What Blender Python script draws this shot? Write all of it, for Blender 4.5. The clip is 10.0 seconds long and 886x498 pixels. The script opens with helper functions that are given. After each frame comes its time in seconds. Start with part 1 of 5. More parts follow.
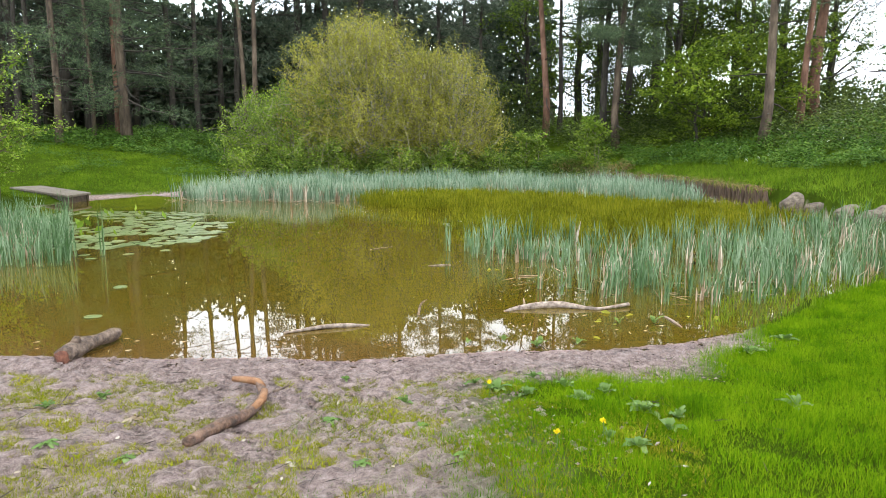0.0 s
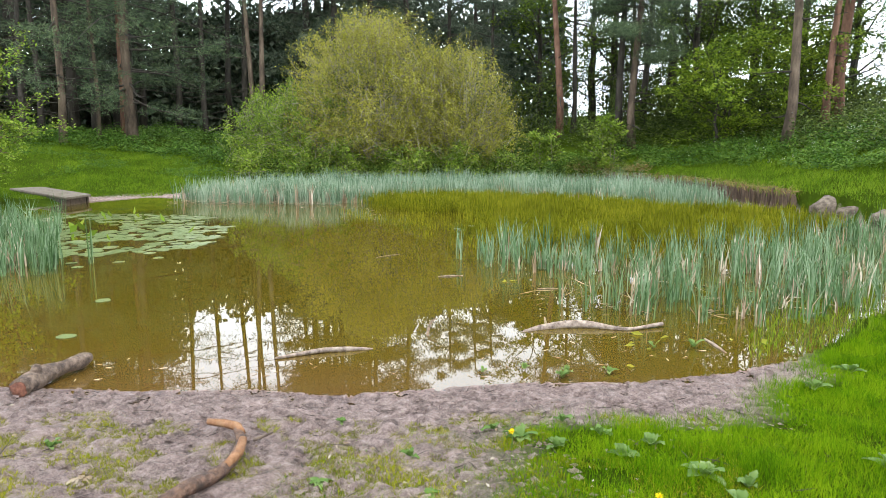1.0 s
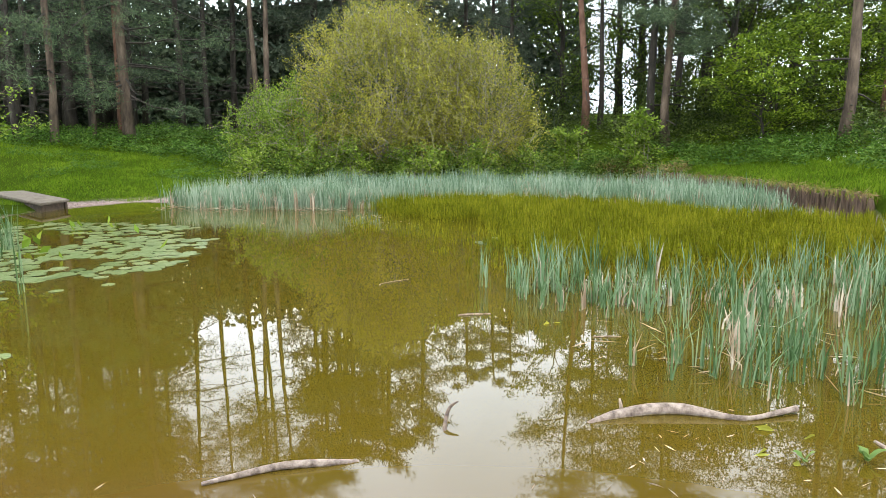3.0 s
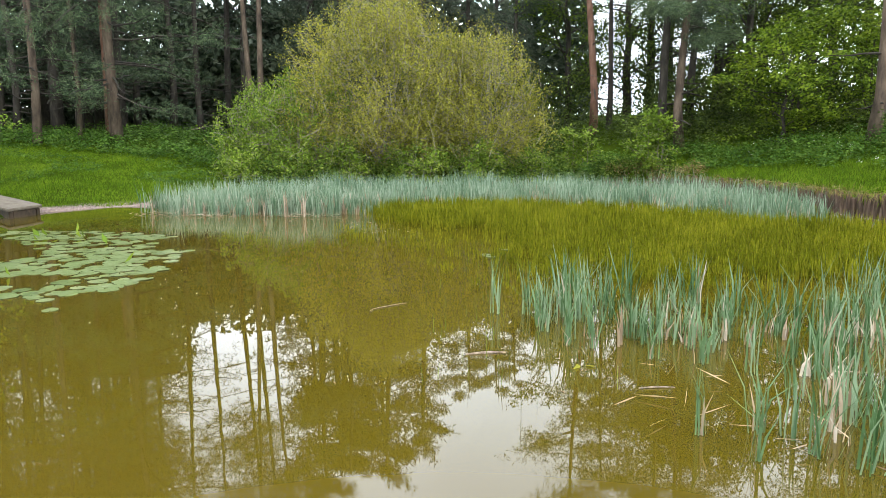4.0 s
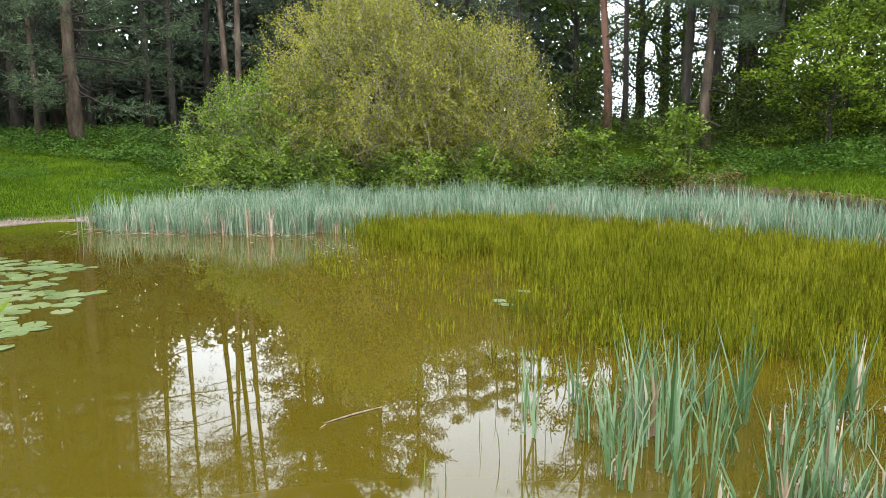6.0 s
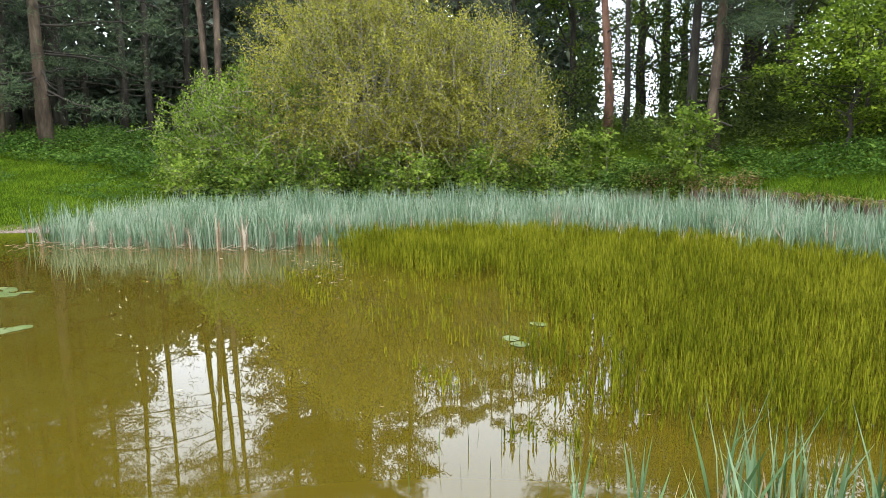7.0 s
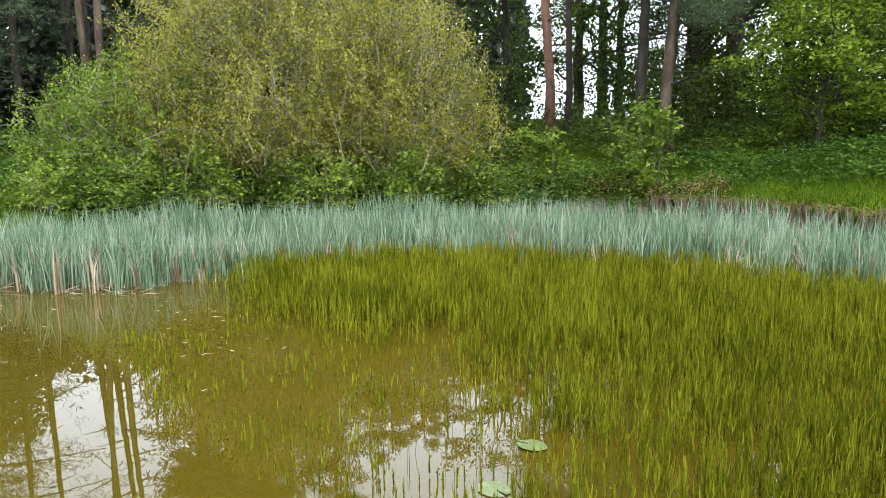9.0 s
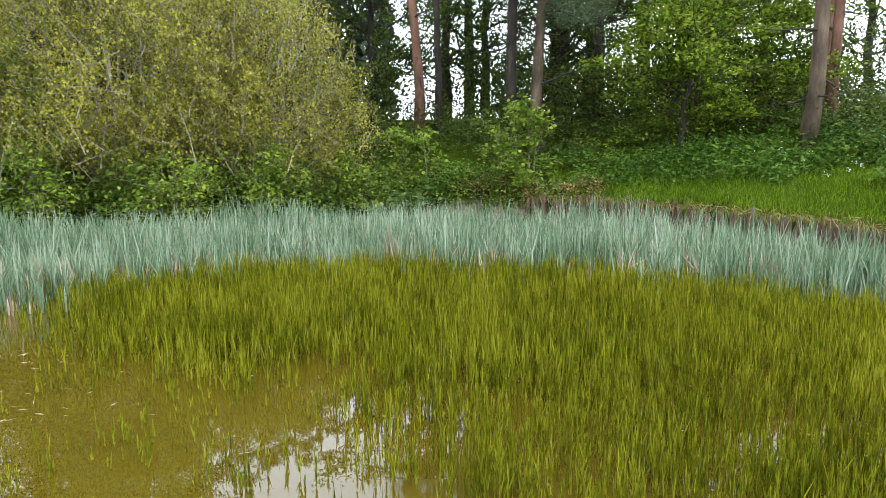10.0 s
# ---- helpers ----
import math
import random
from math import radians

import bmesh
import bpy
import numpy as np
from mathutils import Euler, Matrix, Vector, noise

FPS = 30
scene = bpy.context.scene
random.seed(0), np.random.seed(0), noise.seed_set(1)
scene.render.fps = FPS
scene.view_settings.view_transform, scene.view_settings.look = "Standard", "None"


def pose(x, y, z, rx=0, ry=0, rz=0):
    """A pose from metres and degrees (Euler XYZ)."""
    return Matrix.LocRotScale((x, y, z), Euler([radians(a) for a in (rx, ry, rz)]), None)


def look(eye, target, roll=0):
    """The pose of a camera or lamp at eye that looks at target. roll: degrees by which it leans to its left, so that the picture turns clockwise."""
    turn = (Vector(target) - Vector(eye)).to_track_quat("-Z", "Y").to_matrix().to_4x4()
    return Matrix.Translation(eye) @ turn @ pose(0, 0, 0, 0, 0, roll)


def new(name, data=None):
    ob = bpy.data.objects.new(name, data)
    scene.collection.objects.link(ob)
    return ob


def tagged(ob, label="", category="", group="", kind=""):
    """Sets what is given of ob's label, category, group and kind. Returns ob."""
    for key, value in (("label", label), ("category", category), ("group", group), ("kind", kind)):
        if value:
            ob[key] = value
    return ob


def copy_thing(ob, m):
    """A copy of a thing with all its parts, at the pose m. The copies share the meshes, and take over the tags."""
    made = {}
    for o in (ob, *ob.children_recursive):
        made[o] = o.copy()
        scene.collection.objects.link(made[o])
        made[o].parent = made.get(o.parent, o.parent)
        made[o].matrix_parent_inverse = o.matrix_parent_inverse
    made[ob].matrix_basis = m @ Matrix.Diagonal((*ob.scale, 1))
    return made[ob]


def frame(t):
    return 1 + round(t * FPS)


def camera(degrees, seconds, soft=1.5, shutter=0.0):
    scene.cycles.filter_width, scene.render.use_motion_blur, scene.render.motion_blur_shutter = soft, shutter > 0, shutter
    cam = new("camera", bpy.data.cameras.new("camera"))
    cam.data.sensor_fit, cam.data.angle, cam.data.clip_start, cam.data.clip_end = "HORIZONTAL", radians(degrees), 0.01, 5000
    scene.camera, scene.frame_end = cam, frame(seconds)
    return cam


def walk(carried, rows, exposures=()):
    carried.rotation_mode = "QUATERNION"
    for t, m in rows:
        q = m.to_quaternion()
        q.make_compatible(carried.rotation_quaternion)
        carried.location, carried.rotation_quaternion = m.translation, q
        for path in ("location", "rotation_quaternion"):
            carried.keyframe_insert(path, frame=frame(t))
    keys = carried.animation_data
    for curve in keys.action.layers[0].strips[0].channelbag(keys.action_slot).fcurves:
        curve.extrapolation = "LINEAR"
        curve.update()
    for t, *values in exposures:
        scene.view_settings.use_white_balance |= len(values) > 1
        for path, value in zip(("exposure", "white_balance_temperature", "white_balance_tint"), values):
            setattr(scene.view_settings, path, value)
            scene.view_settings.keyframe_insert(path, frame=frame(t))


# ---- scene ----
cam = camera(65.1, 10.0, soft=0.6)

PATH = [
    (0, (0.856, 0.212, 1.578), (0.649, 2.176, 1.262), -0.1),
    (0.5, (0.817, 0.512, 1.58), (0.596, 2.475, 1.264), -0.1),
    (1, (0.771, 0.878, 1.579), (0.535, 2.839, 1.263), -0.1),
    (1.5, (0.711, 1.301, 1.574), (0.461, 3.26, 1.256), -0.2),
    (2, (0.654, 1.768, 1.562), (0.39, 3.725, 1.244), -0.2),
    (2.5, (0.581, 2.256, 1.564), (0.307, 4.211, 1.242), -0.3),
    (4, (0.302, 3.947, 1.519), (0.02, 5.901, 1.203), -0.4),
    (4.5, (0.222, 4.53, 1.526), (-0.056, 6.486, 1.211), -0.3),
    (5, (0.136, 5.134, 1.529), (-0.138, 7.091, 1.216), -0.3),
    (5.5, (0.054, 5.785, 1.52), (-0.221, 7.742, 1.209), -0.3),
    (7, (-0.29, 7.624, 1.531), (-0.536, 9.585, 1.224), -0.4),
    (7.5, (-0.364, 8.271, 1.536), (-0.581, 10.235, 1.228), -0.5),
    (8, (-0.456, 8.922, 1.536), (-0.641, 10.89, 1.231), -0.5),
    (8.5, (-0.519, 9.482, 1.53), (-0.652, 11.454, 1.228), -0.7),
    (9, (-0.589, 10.011, 1.536), (-0.622, 11.987, 1.229), -0.5),
    (9.5, (-0.63, 10.482, 1.528), (-0.484, 12.453, 1.222), -0.4),
    (10, (-0.655, 10.893, 1.518), (-0.308, 12.839, 1.21), -0.4),
]
walk(cam, [(t, look(eye, target, roll)) for t, eye, target, roll in PATH])

# ---- world, sun, exposure ----
world = bpy.data.worlds.new("overcast_sky")
scene.world = world
world.use_nodes = True
wn, wl = world.node_tree.nodes, world.node_tree.links
wn.clear()
sky = wn.new("ShaderNodeTexSky")
sky.sky_type, sky.sun_disc = "NISHITA", False
sky.sun_elevation, sky.sun_rotation = radians(52), radians(150)
wtc = wn.new("ShaderNodeTexCoord")
cloud = wn.new("ShaderNodeTexNoise")
cloud.inputs["Scale"].default_value, cloud.inputs["Detail"].default_value = 2.2, 6
wl.new(wtc.outputs["Generated"], cloud.inputs["Vector"])
cramp = wn.new("ShaderNodeValToRGB")
cramp.color_ramp.elements[0].position, cramp.color_ramp.elements[0].color = 0.3, (44, 47.5, 53, 1)
cramp.color_ramp.elements[1].position, cramp.color_ramp.elements[1].color = 0.7, (62, 66.5, 73, 1)
wl.new(cloud.outputs["Fac"], cramp.inputs["Fac"])
wmix = wn.new("ShaderNodeMix")
wmix.data_type = "RGBA"
wmix.inputs["Factor"].default_value = 0.9
wl.new(sky.outputs["Color"], wmix.inputs["A"])
wl.new(cramp.outputs["Color"], wmix.inputs["B"])
wbg = wn.new("ShaderNodeBackground")
wbg.inputs["Strength"].default_value = 0.1
wl.new(wmix.outputs["Result"], wbg.inputs["Color"])
wl.new(wbg.outputs["Background"], wn.new("ShaderNodeOutputWorld").inputs["Surface"])

sun = new("sun", bpy.data.lights.new("sun", "SUN"))
scene.view_settings.exposure = -0.5
sun.data.energy, sun.data.angle, sun.data.color = 1.5, radians(14), (1.0, 0.96, 0.88)
sun.matrix_world = look((8, -14, 22), (0, 6, 0))

# ---- materials ----


def nodes_of(name):
    m = bpy.data.materials.new(name)
    m.use_nodes = True
    t = m.node_tree
    return m, t.nodes, t.links, t.nodes["Principled BSDF"]


def ramp_node(ns, stops):
    r = ns.new("ShaderNodeValToRGB")
    e = r.color_ramp.elements
    while len(e) < len(stops):
        e.new(0.5)
    for el, (p, c) in zip(e, stops):
        el.position, el.color = p, (*c, 1)
    return r


def noise_node(ns, ls, scale, detail=4, rough=0.55, stretch=None, coord="Object"):
    tc = ns.new("ShaderNodeTexCoord")
    n = ns.new("ShaderNodeTexNoise")
    n.inputs["Scale"].default_value, n.inputs["Detail"].default_value = scale, detail
    n.inputs["Roughness"].default_value = rough
    if stretch:
        mp = ns.new("ShaderNodeMapping")
        mp.inputs["Scale"].default_value = stretch
        ls.new(tc.outputs[coord], mp.inputs["Vector"])
        ls.new(mp.outputs["Vector"], n.inputs["Vector"])
    else:
        ls.new(tc.outputs[coord], n.inputs["Vector"])
    return n


def leaf_material(name, stops, rough=0.5, through_light=0.35, patch=0.8, spec=0.14):
    """Foliage: every leaf takes its own tone, clumps differ by a slow noise, some light comes through."""
    m, ns, ls, bsdf = nodes_of(name)
    geo = ns.new("ShaderNodeNewGeometry")
    r = ramp_node(ns, stops)
    n = noise_node(ns, ls, patch, 2)
    mix = ns.new("ShaderNodeMath")
    mix.operation = "MULTIPLY_ADD"
    mix.inputs[1].default_value = 0.85
    ls.new(geo.outputs["Random Per Island"], mix.inputs[0])
    sub = ns.new("ShaderNodeMath")
    sub.operation = "MULTIPLY_ADD"
    sub.inputs[1].default_value, sub.inputs[2].default_value = 1.3, -0.57
    ls.new(n.outputs["Fac"], sub.inputs[0])
    ls.new(sub.outputs[0], mix.inputs[2])
    ls.new(mix.outputs[0], r.inputs["Fac"])
    ls.new(r.outputs["Color"], bsdf.inputs["Base Color"])
    bsdf.inputs["Roughness"].default_value = rough
    bsdf.inputs["Specular IOR Level"].default_value = spec
    tr = ns.new("ShaderNodeBsdfTranslucent")
    ls.new(r.outputs["Color"], tr.inputs["Color"])
    ms = ns.new("ShaderNodeMixShader")
    ms.inputs["Fac"].default_value = through_light
    ls.new(bsdf.outputs["BSDF"], ms.inputs[1])
    ls.new(tr.outputs["BSDF"], ms.inputs[2])
    ls.new(ms.outputs["Shader"], ns["Material Output"].inputs["Surface"])
    return m


def solid_material(name, stops, scale=6.0, stretch=None, rough=0.8, bump=0.4, bump_scale=None, depth=0.02, spec=0.3):
    """Bark, wood, stone: two scales of tone and a relief."""
    m, ns, ls, bsdf = nodes_of(name)
    n = noise_node(ns, ls, scale, 6, 0.6, stretch)
    r = ramp_node(ns, stops)
    ls.new(n.outputs["Fac"], r.inputs["Fac"])
    ls.new(r.outputs["Color"], bsdf.inputs["Base Color"])
    b = ns.new("ShaderNodeBump")
    b.inputs["Strength"].default_value, b.inputs["Distance"].default_value = bump, depth
    n2 = noise_node(ns, ls, bump_scale or scale * 2.5, 6, 0.65, stretch)
    ls.new(n2.outputs["Fac"], b.inputs["Height"])
    ls.new(b.outputs["Normal"], bsdf.inputs["Normal"])
    bsdf.inputs["Roughness"].default_value = rough
    bsdf.inputs["Specular IOR Level"].default_value = spec
    return m


MAT_WILLOW = leaf_material("willow_leaf", [(0.1, (0.118, 0.130, 0.018)), (0.45, (0.262, 0.270, 0.036)), (0.8, (0.430, 0.405, 0.072))], through_light=0.45, spec=0.08)
MAT_WILLOW_FRESH = leaf_material("fresh_green_leaf", [(0.1, (0.081, 0.130, 0.015)), (0.5, (0.149, 0.240, 0.020)), (0.85, (0.276, 0.360, 0.050))])
MAT_BEECH = leaf_material("beech_leaf", [(0.1, (0.028, 0.054, 0.008)), (0.5, (0.072, 0.122, 0.012)), (0.85, (0.176, 0.245, 0.024))], through_light=0.45)
MAT_SPRAY = leaf_material("bright_beech_leaf", [(0.1, (0.038, 0.070, 0.006)), (0.5, (0.115, 0.185, 0.013)), (0.85, (0.270, 0.360, 0.032))], through_light=0.45)
MAT_OAK = leaf_material("oak_leaf", [(0.1, (0.033, 0.050, 0.013)), (0.5, (0.066, 0.100, 0.020)), (0.9, (0.143, 0.190, 0.033))])
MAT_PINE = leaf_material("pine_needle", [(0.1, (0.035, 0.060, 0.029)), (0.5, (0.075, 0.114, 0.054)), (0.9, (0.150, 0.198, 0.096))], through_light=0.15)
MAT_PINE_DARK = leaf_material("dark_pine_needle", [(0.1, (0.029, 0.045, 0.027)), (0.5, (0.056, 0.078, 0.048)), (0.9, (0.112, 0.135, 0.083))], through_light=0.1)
MAT_BRAMBLE = leaf_material("bramble_leaf", [(0.1, (0.034, 0.074, 0.010)), (0.5, (0.092, 0.168, 0.020)), (0.9, (0.230, 0.294, 0.050))])
MAT_NETTLE = leaf_material("nettle_leaf", [(0.1, (0.031, 0.075, 0.009)), (0.5, (0.067, 0.141, 0.017)), (0.9, (0.134, 0.223, 0.034))])
MAT_GRASS = leaf_material("lawn_grass", [(0.05, (0.045, 0.110, 0.002)), (0.5, (0.105, 0.215, 0.003)), (0.9, (0.210, 0.310, 0.008))], patch=3.2, rough=0.7, spec=0.02)
MAT_GRASS_THIN = leaf_material("thin_grass", [(0.05, (0.110, 0.125, 0.006)), (0.5, (0.205, 0.225, 0.010)), (0.9, (0.345, 0.310, 0.030))], patch=2.0, spec=0.03)
MAT_BANK_GRASS = leaf_material("bank_grass", [(0.05, (0.046, 0.088, 0.005)), (0.5, (0.094, 0.172, 0.008)), (0.9, (0.175, 0.255, 0.017))], patch=0.9, spec=0.05)
MAT_REED = leaf_material("reed_leaf", [(0.05, (0.080, 0.142, 0.076)), (0.5, (0.172, 0.256, 0.150)), (0.9, (0.350, 0.420, 0.305))], patch=1.2, through_light=0.25, rough=0.5)
MAT_REED_NEAR = leaf_material("green_reed_leaf", [(0.05, (0.040, 0.085, 0.026)), (0.5, (0.105, 0.180, 0.078)), (0.9, (0.230, 0.310, 0.185))], patch=1.6, through_light=0.25, rough=0.45)
MAT_REED_DEAD = leaf_material("dry_reed_leaf", [(0.05, (0.220, 0.150, 0.090)), (0.5, (0.390, 0.300, 0.205)), (0.9, (0.610, 0.530, 0.420))], patch=1.2)
MAT_MARE = leaf_material("marestail_stem", [(0.05, (0.058, 0.070, 0.004)), (0.5, (0.138, 0.154, 0.006)), (0.9, (0.275, 0.270, 0.020))], patch=1.6, spec=0.05, through_light=0.25)
MAT_MARE_TIP = leaf_material("marestail_tip", [(0.05, (0.060, 0.034, 0.010)), (0.5, (0.130, 0.090, 0.018)), (0.9, (0.200, 0.180, 0.036))], patch=0.9, spec=0.05)
MAT_LILY = leaf_material("lily_pad_leaf", [(0.05, (0.075, 0.109, 0.032)), (0.5, (0.133, 0.177, 0.058)), (0.9, (0.204, 0.235, 0.115))], patch=3.0, through_light=0.1, rough=0.3, spec=0.5)
MAT_DOCK = leaf_material("dock_leaf", [(0.05, (0.048, 0.105, 0.016)), (0.5, (0.108, 0.182, 0.042)), (0.9, (0.235, 0.300, 0.105))], patch=9.0, rough=0.45)
MAT_DEAD = leaf_material("dry_litter", [(0.05, (0.108, 0.066, 0.036)), (0.5, (0.216, 0.162, 0.102)), (0.9, (0.372, 0.324, 0.252))], patch=4.0, through_light=0.1)
MAT_YELLOW = leaf_material("yellow_leaf", [(0.05, (0.200, 0.198, 0.024)), (0.9, (0.310, 0.330, 0.048))], patch=4.0)
MAT_DEAD_BRAMBLE = leaf_material("dry_bramble", [(0.05, (0.101, 0.054, 0.018)), (0.5, (0.218, 0.139, 0.054)), (0.9, (0.336, 0.276, 0.117))], patch=1.5, through_light=0.1)
MAT_FLOWER_W = leaf_material("white_flower", [(0.1, (0.7, 0.72, 0.66)), (0.9, (0.85, 0.85, 0.8))])
MAT_FLOWER_Y = leaf_material("yellow_flower", [(0.1, (0.75, 0.55, 0.01)), (0.9, (0.85, 0.68, 0.02))])
MAT_BARK_RED = solid_material("red_pine_bark", [(0.3, (0.056, 0.031, 0.022)), (0.5, (0.152, 0.078, 0.051)), (0.7, (0.240, 0.140, 0.098))], 5, (1, 1, 0.35), 0.9, 0.8, 12, 0.04)
MAT_BARK_GREY = solid_material("grey_bark", [(0.3, (0.030, 0.022, 0.016)), (0.5, (0.090, 0.065, 0.045)), (0.7, (0.173, 0.131, 0.092))], 5, (1, 1, 0.3), 0.9, 0.8, 12, 0.04)
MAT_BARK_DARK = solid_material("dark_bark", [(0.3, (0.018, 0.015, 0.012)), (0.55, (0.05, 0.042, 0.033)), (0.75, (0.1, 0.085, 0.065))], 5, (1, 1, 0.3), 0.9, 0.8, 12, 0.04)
MAT_TWIG = solid_material("pale_twig_bark", [(0.3, (0.120, 0.104, 0.072)), (0.6, (0.247, 0.224, 0.171)), (0.8, (0.338, 0.320, 0.270))], 5, None, 0.8, 0.3)
MAT_LOG = solid_material("grey_driftwood", [(0.3, (0.090, 0.064, 0.048)), (0.5, (0.270, 0.210, 0.165)), (0.72, (0.450, 0.375, 0.300))], 20, None, 0.75, 1.0, 60, 0.02)
MAT_LOG_WET = solid_material("wet_brown_log", [(0.34, (0.026, 0.016, 0.011)), (0.48, (0.100, 0.066, 0.045)), (0.68, (0.250, 0.180, 0.130))], 19, None, 0.6, 1.0, 50, 0.03, 0.4)
MAT_BENT = solid_material("reddish_branch_bark", [(0.3, (0.026, 0.015, 0.010)), (0.47, (0.090, 0.048, 0.030)), (0.6, (0.180, 0.100, 0.060)), (0.76, (0.270, 0.180, 0.125))], 17, None, 0.6, 1.0, 45, 0.03, 0.4)
MAT_TWIG_DARK = solid_material("dark_twig", [(0.3, (0.020, 0.014, 0.010)), (0.7, (0.080, 0.058, 0.044))], 20, None, 0.7, 0.4)
MAT_LOG_END = solid_material("broken_wood", [(0.3, (0.05, 0.02, 0.013)), (0.55, (0.16, 0.065, 0.04)), (0.8, (0.3, 0.15, 0.1))], 25, None, 0.85, 0.9, 40, 0.01)
MAT_PEELED = solid_material("peeled_orange_wood", [(0.25, (0.109, 0.045, 0.019)), (0.5, (0.223, 0.104, 0.044)), (0.75, (0.298, 0.171, 0.087))], 22, None, 0.6, 1.0, 60, 0.012)
MAT_STAKE = solid_material("weathered_stake_wood", [(0.3, (0.030, 0.020, 0.014)), (0.5, (0.095, 0.062, 0.042)), (0.75, (0.230, 0.165, 0.115))], 10, (1, 1, 0.2), 0.85, 0.7, 25, 0.01)
MAT_STONE = solid_material("mossy_stone", [(0.3, (0.053, 0.040, 0.029)), (0.48, (0.120, 0.094, 0.068)), (0.6, (0.180, 0.144, 0.105)), (0.72, (0.075, 0.072, 0.014))], 4, None, 0.85, 0.8, 14, 0.03)
MAT_DECK = solid_material("worn_deck_concrete", [(0.3, (0.088, 0.068, 0.047)), (0.5, (0.158, 0.131, 0.098)), (0.75, (0.211, 0.182, 0.140))], 7, None, 0.8, 0.4, 30, 0.006)
# sides and end board: a darker brown than the deck top
MAT_DECK_SIDE = solid_material("dark_deck_side", [(0.3, (0.022, 0.017, 0.011)), (0.6, (0.072, 0.050, 0.033)), (0.8, (0.110, 0.077, 0.050))], 9, None, 0.7, 0.6, 30, 0.01)


def water_material():
    m, ns, ls, bsdf = nodes_of("murky_water")
    tc = ns.new("ShaderNodeTexCoord")
    sep = ns.new("ShaderNodeSeparateXYZ")
    ls.new(tc.outputs["Object"], sep.inputs[0])
    n = noise_node(ns, ls, 0.6, 4)
    # silt stirred up along the trodden near shore
    add = ns.new("ShaderNodeMath")
    add.operation = "MULTIPLY_ADD"
    add.inputs[1].default_value = 2.2
    ls.new(n.outputs["Fac"], add.inputs[0])
    ls.new(sep.outputs["Y"], add.inputs[2])
    mr = ns.new("ShaderNodeMapRange")
    mr.inputs["From Min"].default_value, mr.inputs["From Max"].default_value = 5.7, 8.2
    ls.new(add.outputs[0], mr.inputs["Value"])
    r = ramp_node(ns, [(0.0, (0.085, 0.046, 0.012)), (0.45, (0.072, 0.047, 0.005)), (1.0, (0.066, 0.048, 0.004))])
    ls.new(mr.outputs["Result"], r.inputs["Fac"])
    ls.new(r.outputs["Color"], bsdf.inputs["Base Color"])
    bsdf.inputs["Roughness"].default_value = 0.015
    bsdf.inputs["IOR"].default_value = 1.5
    b = ns.new("ShaderNodeBump")
    b.inputs["Strength"].default_value, b.inputs["Distance"].default_value = 0.05, 0.01
    n2 = noise_node(ns, ls, 2.5, 2, 0.5)
    ls.new(n2.outputs["Fac"], b.inputs["Height"])
    ls.new(b.outputs["Normal"], bsdf.inputs["Normal"])
    return m


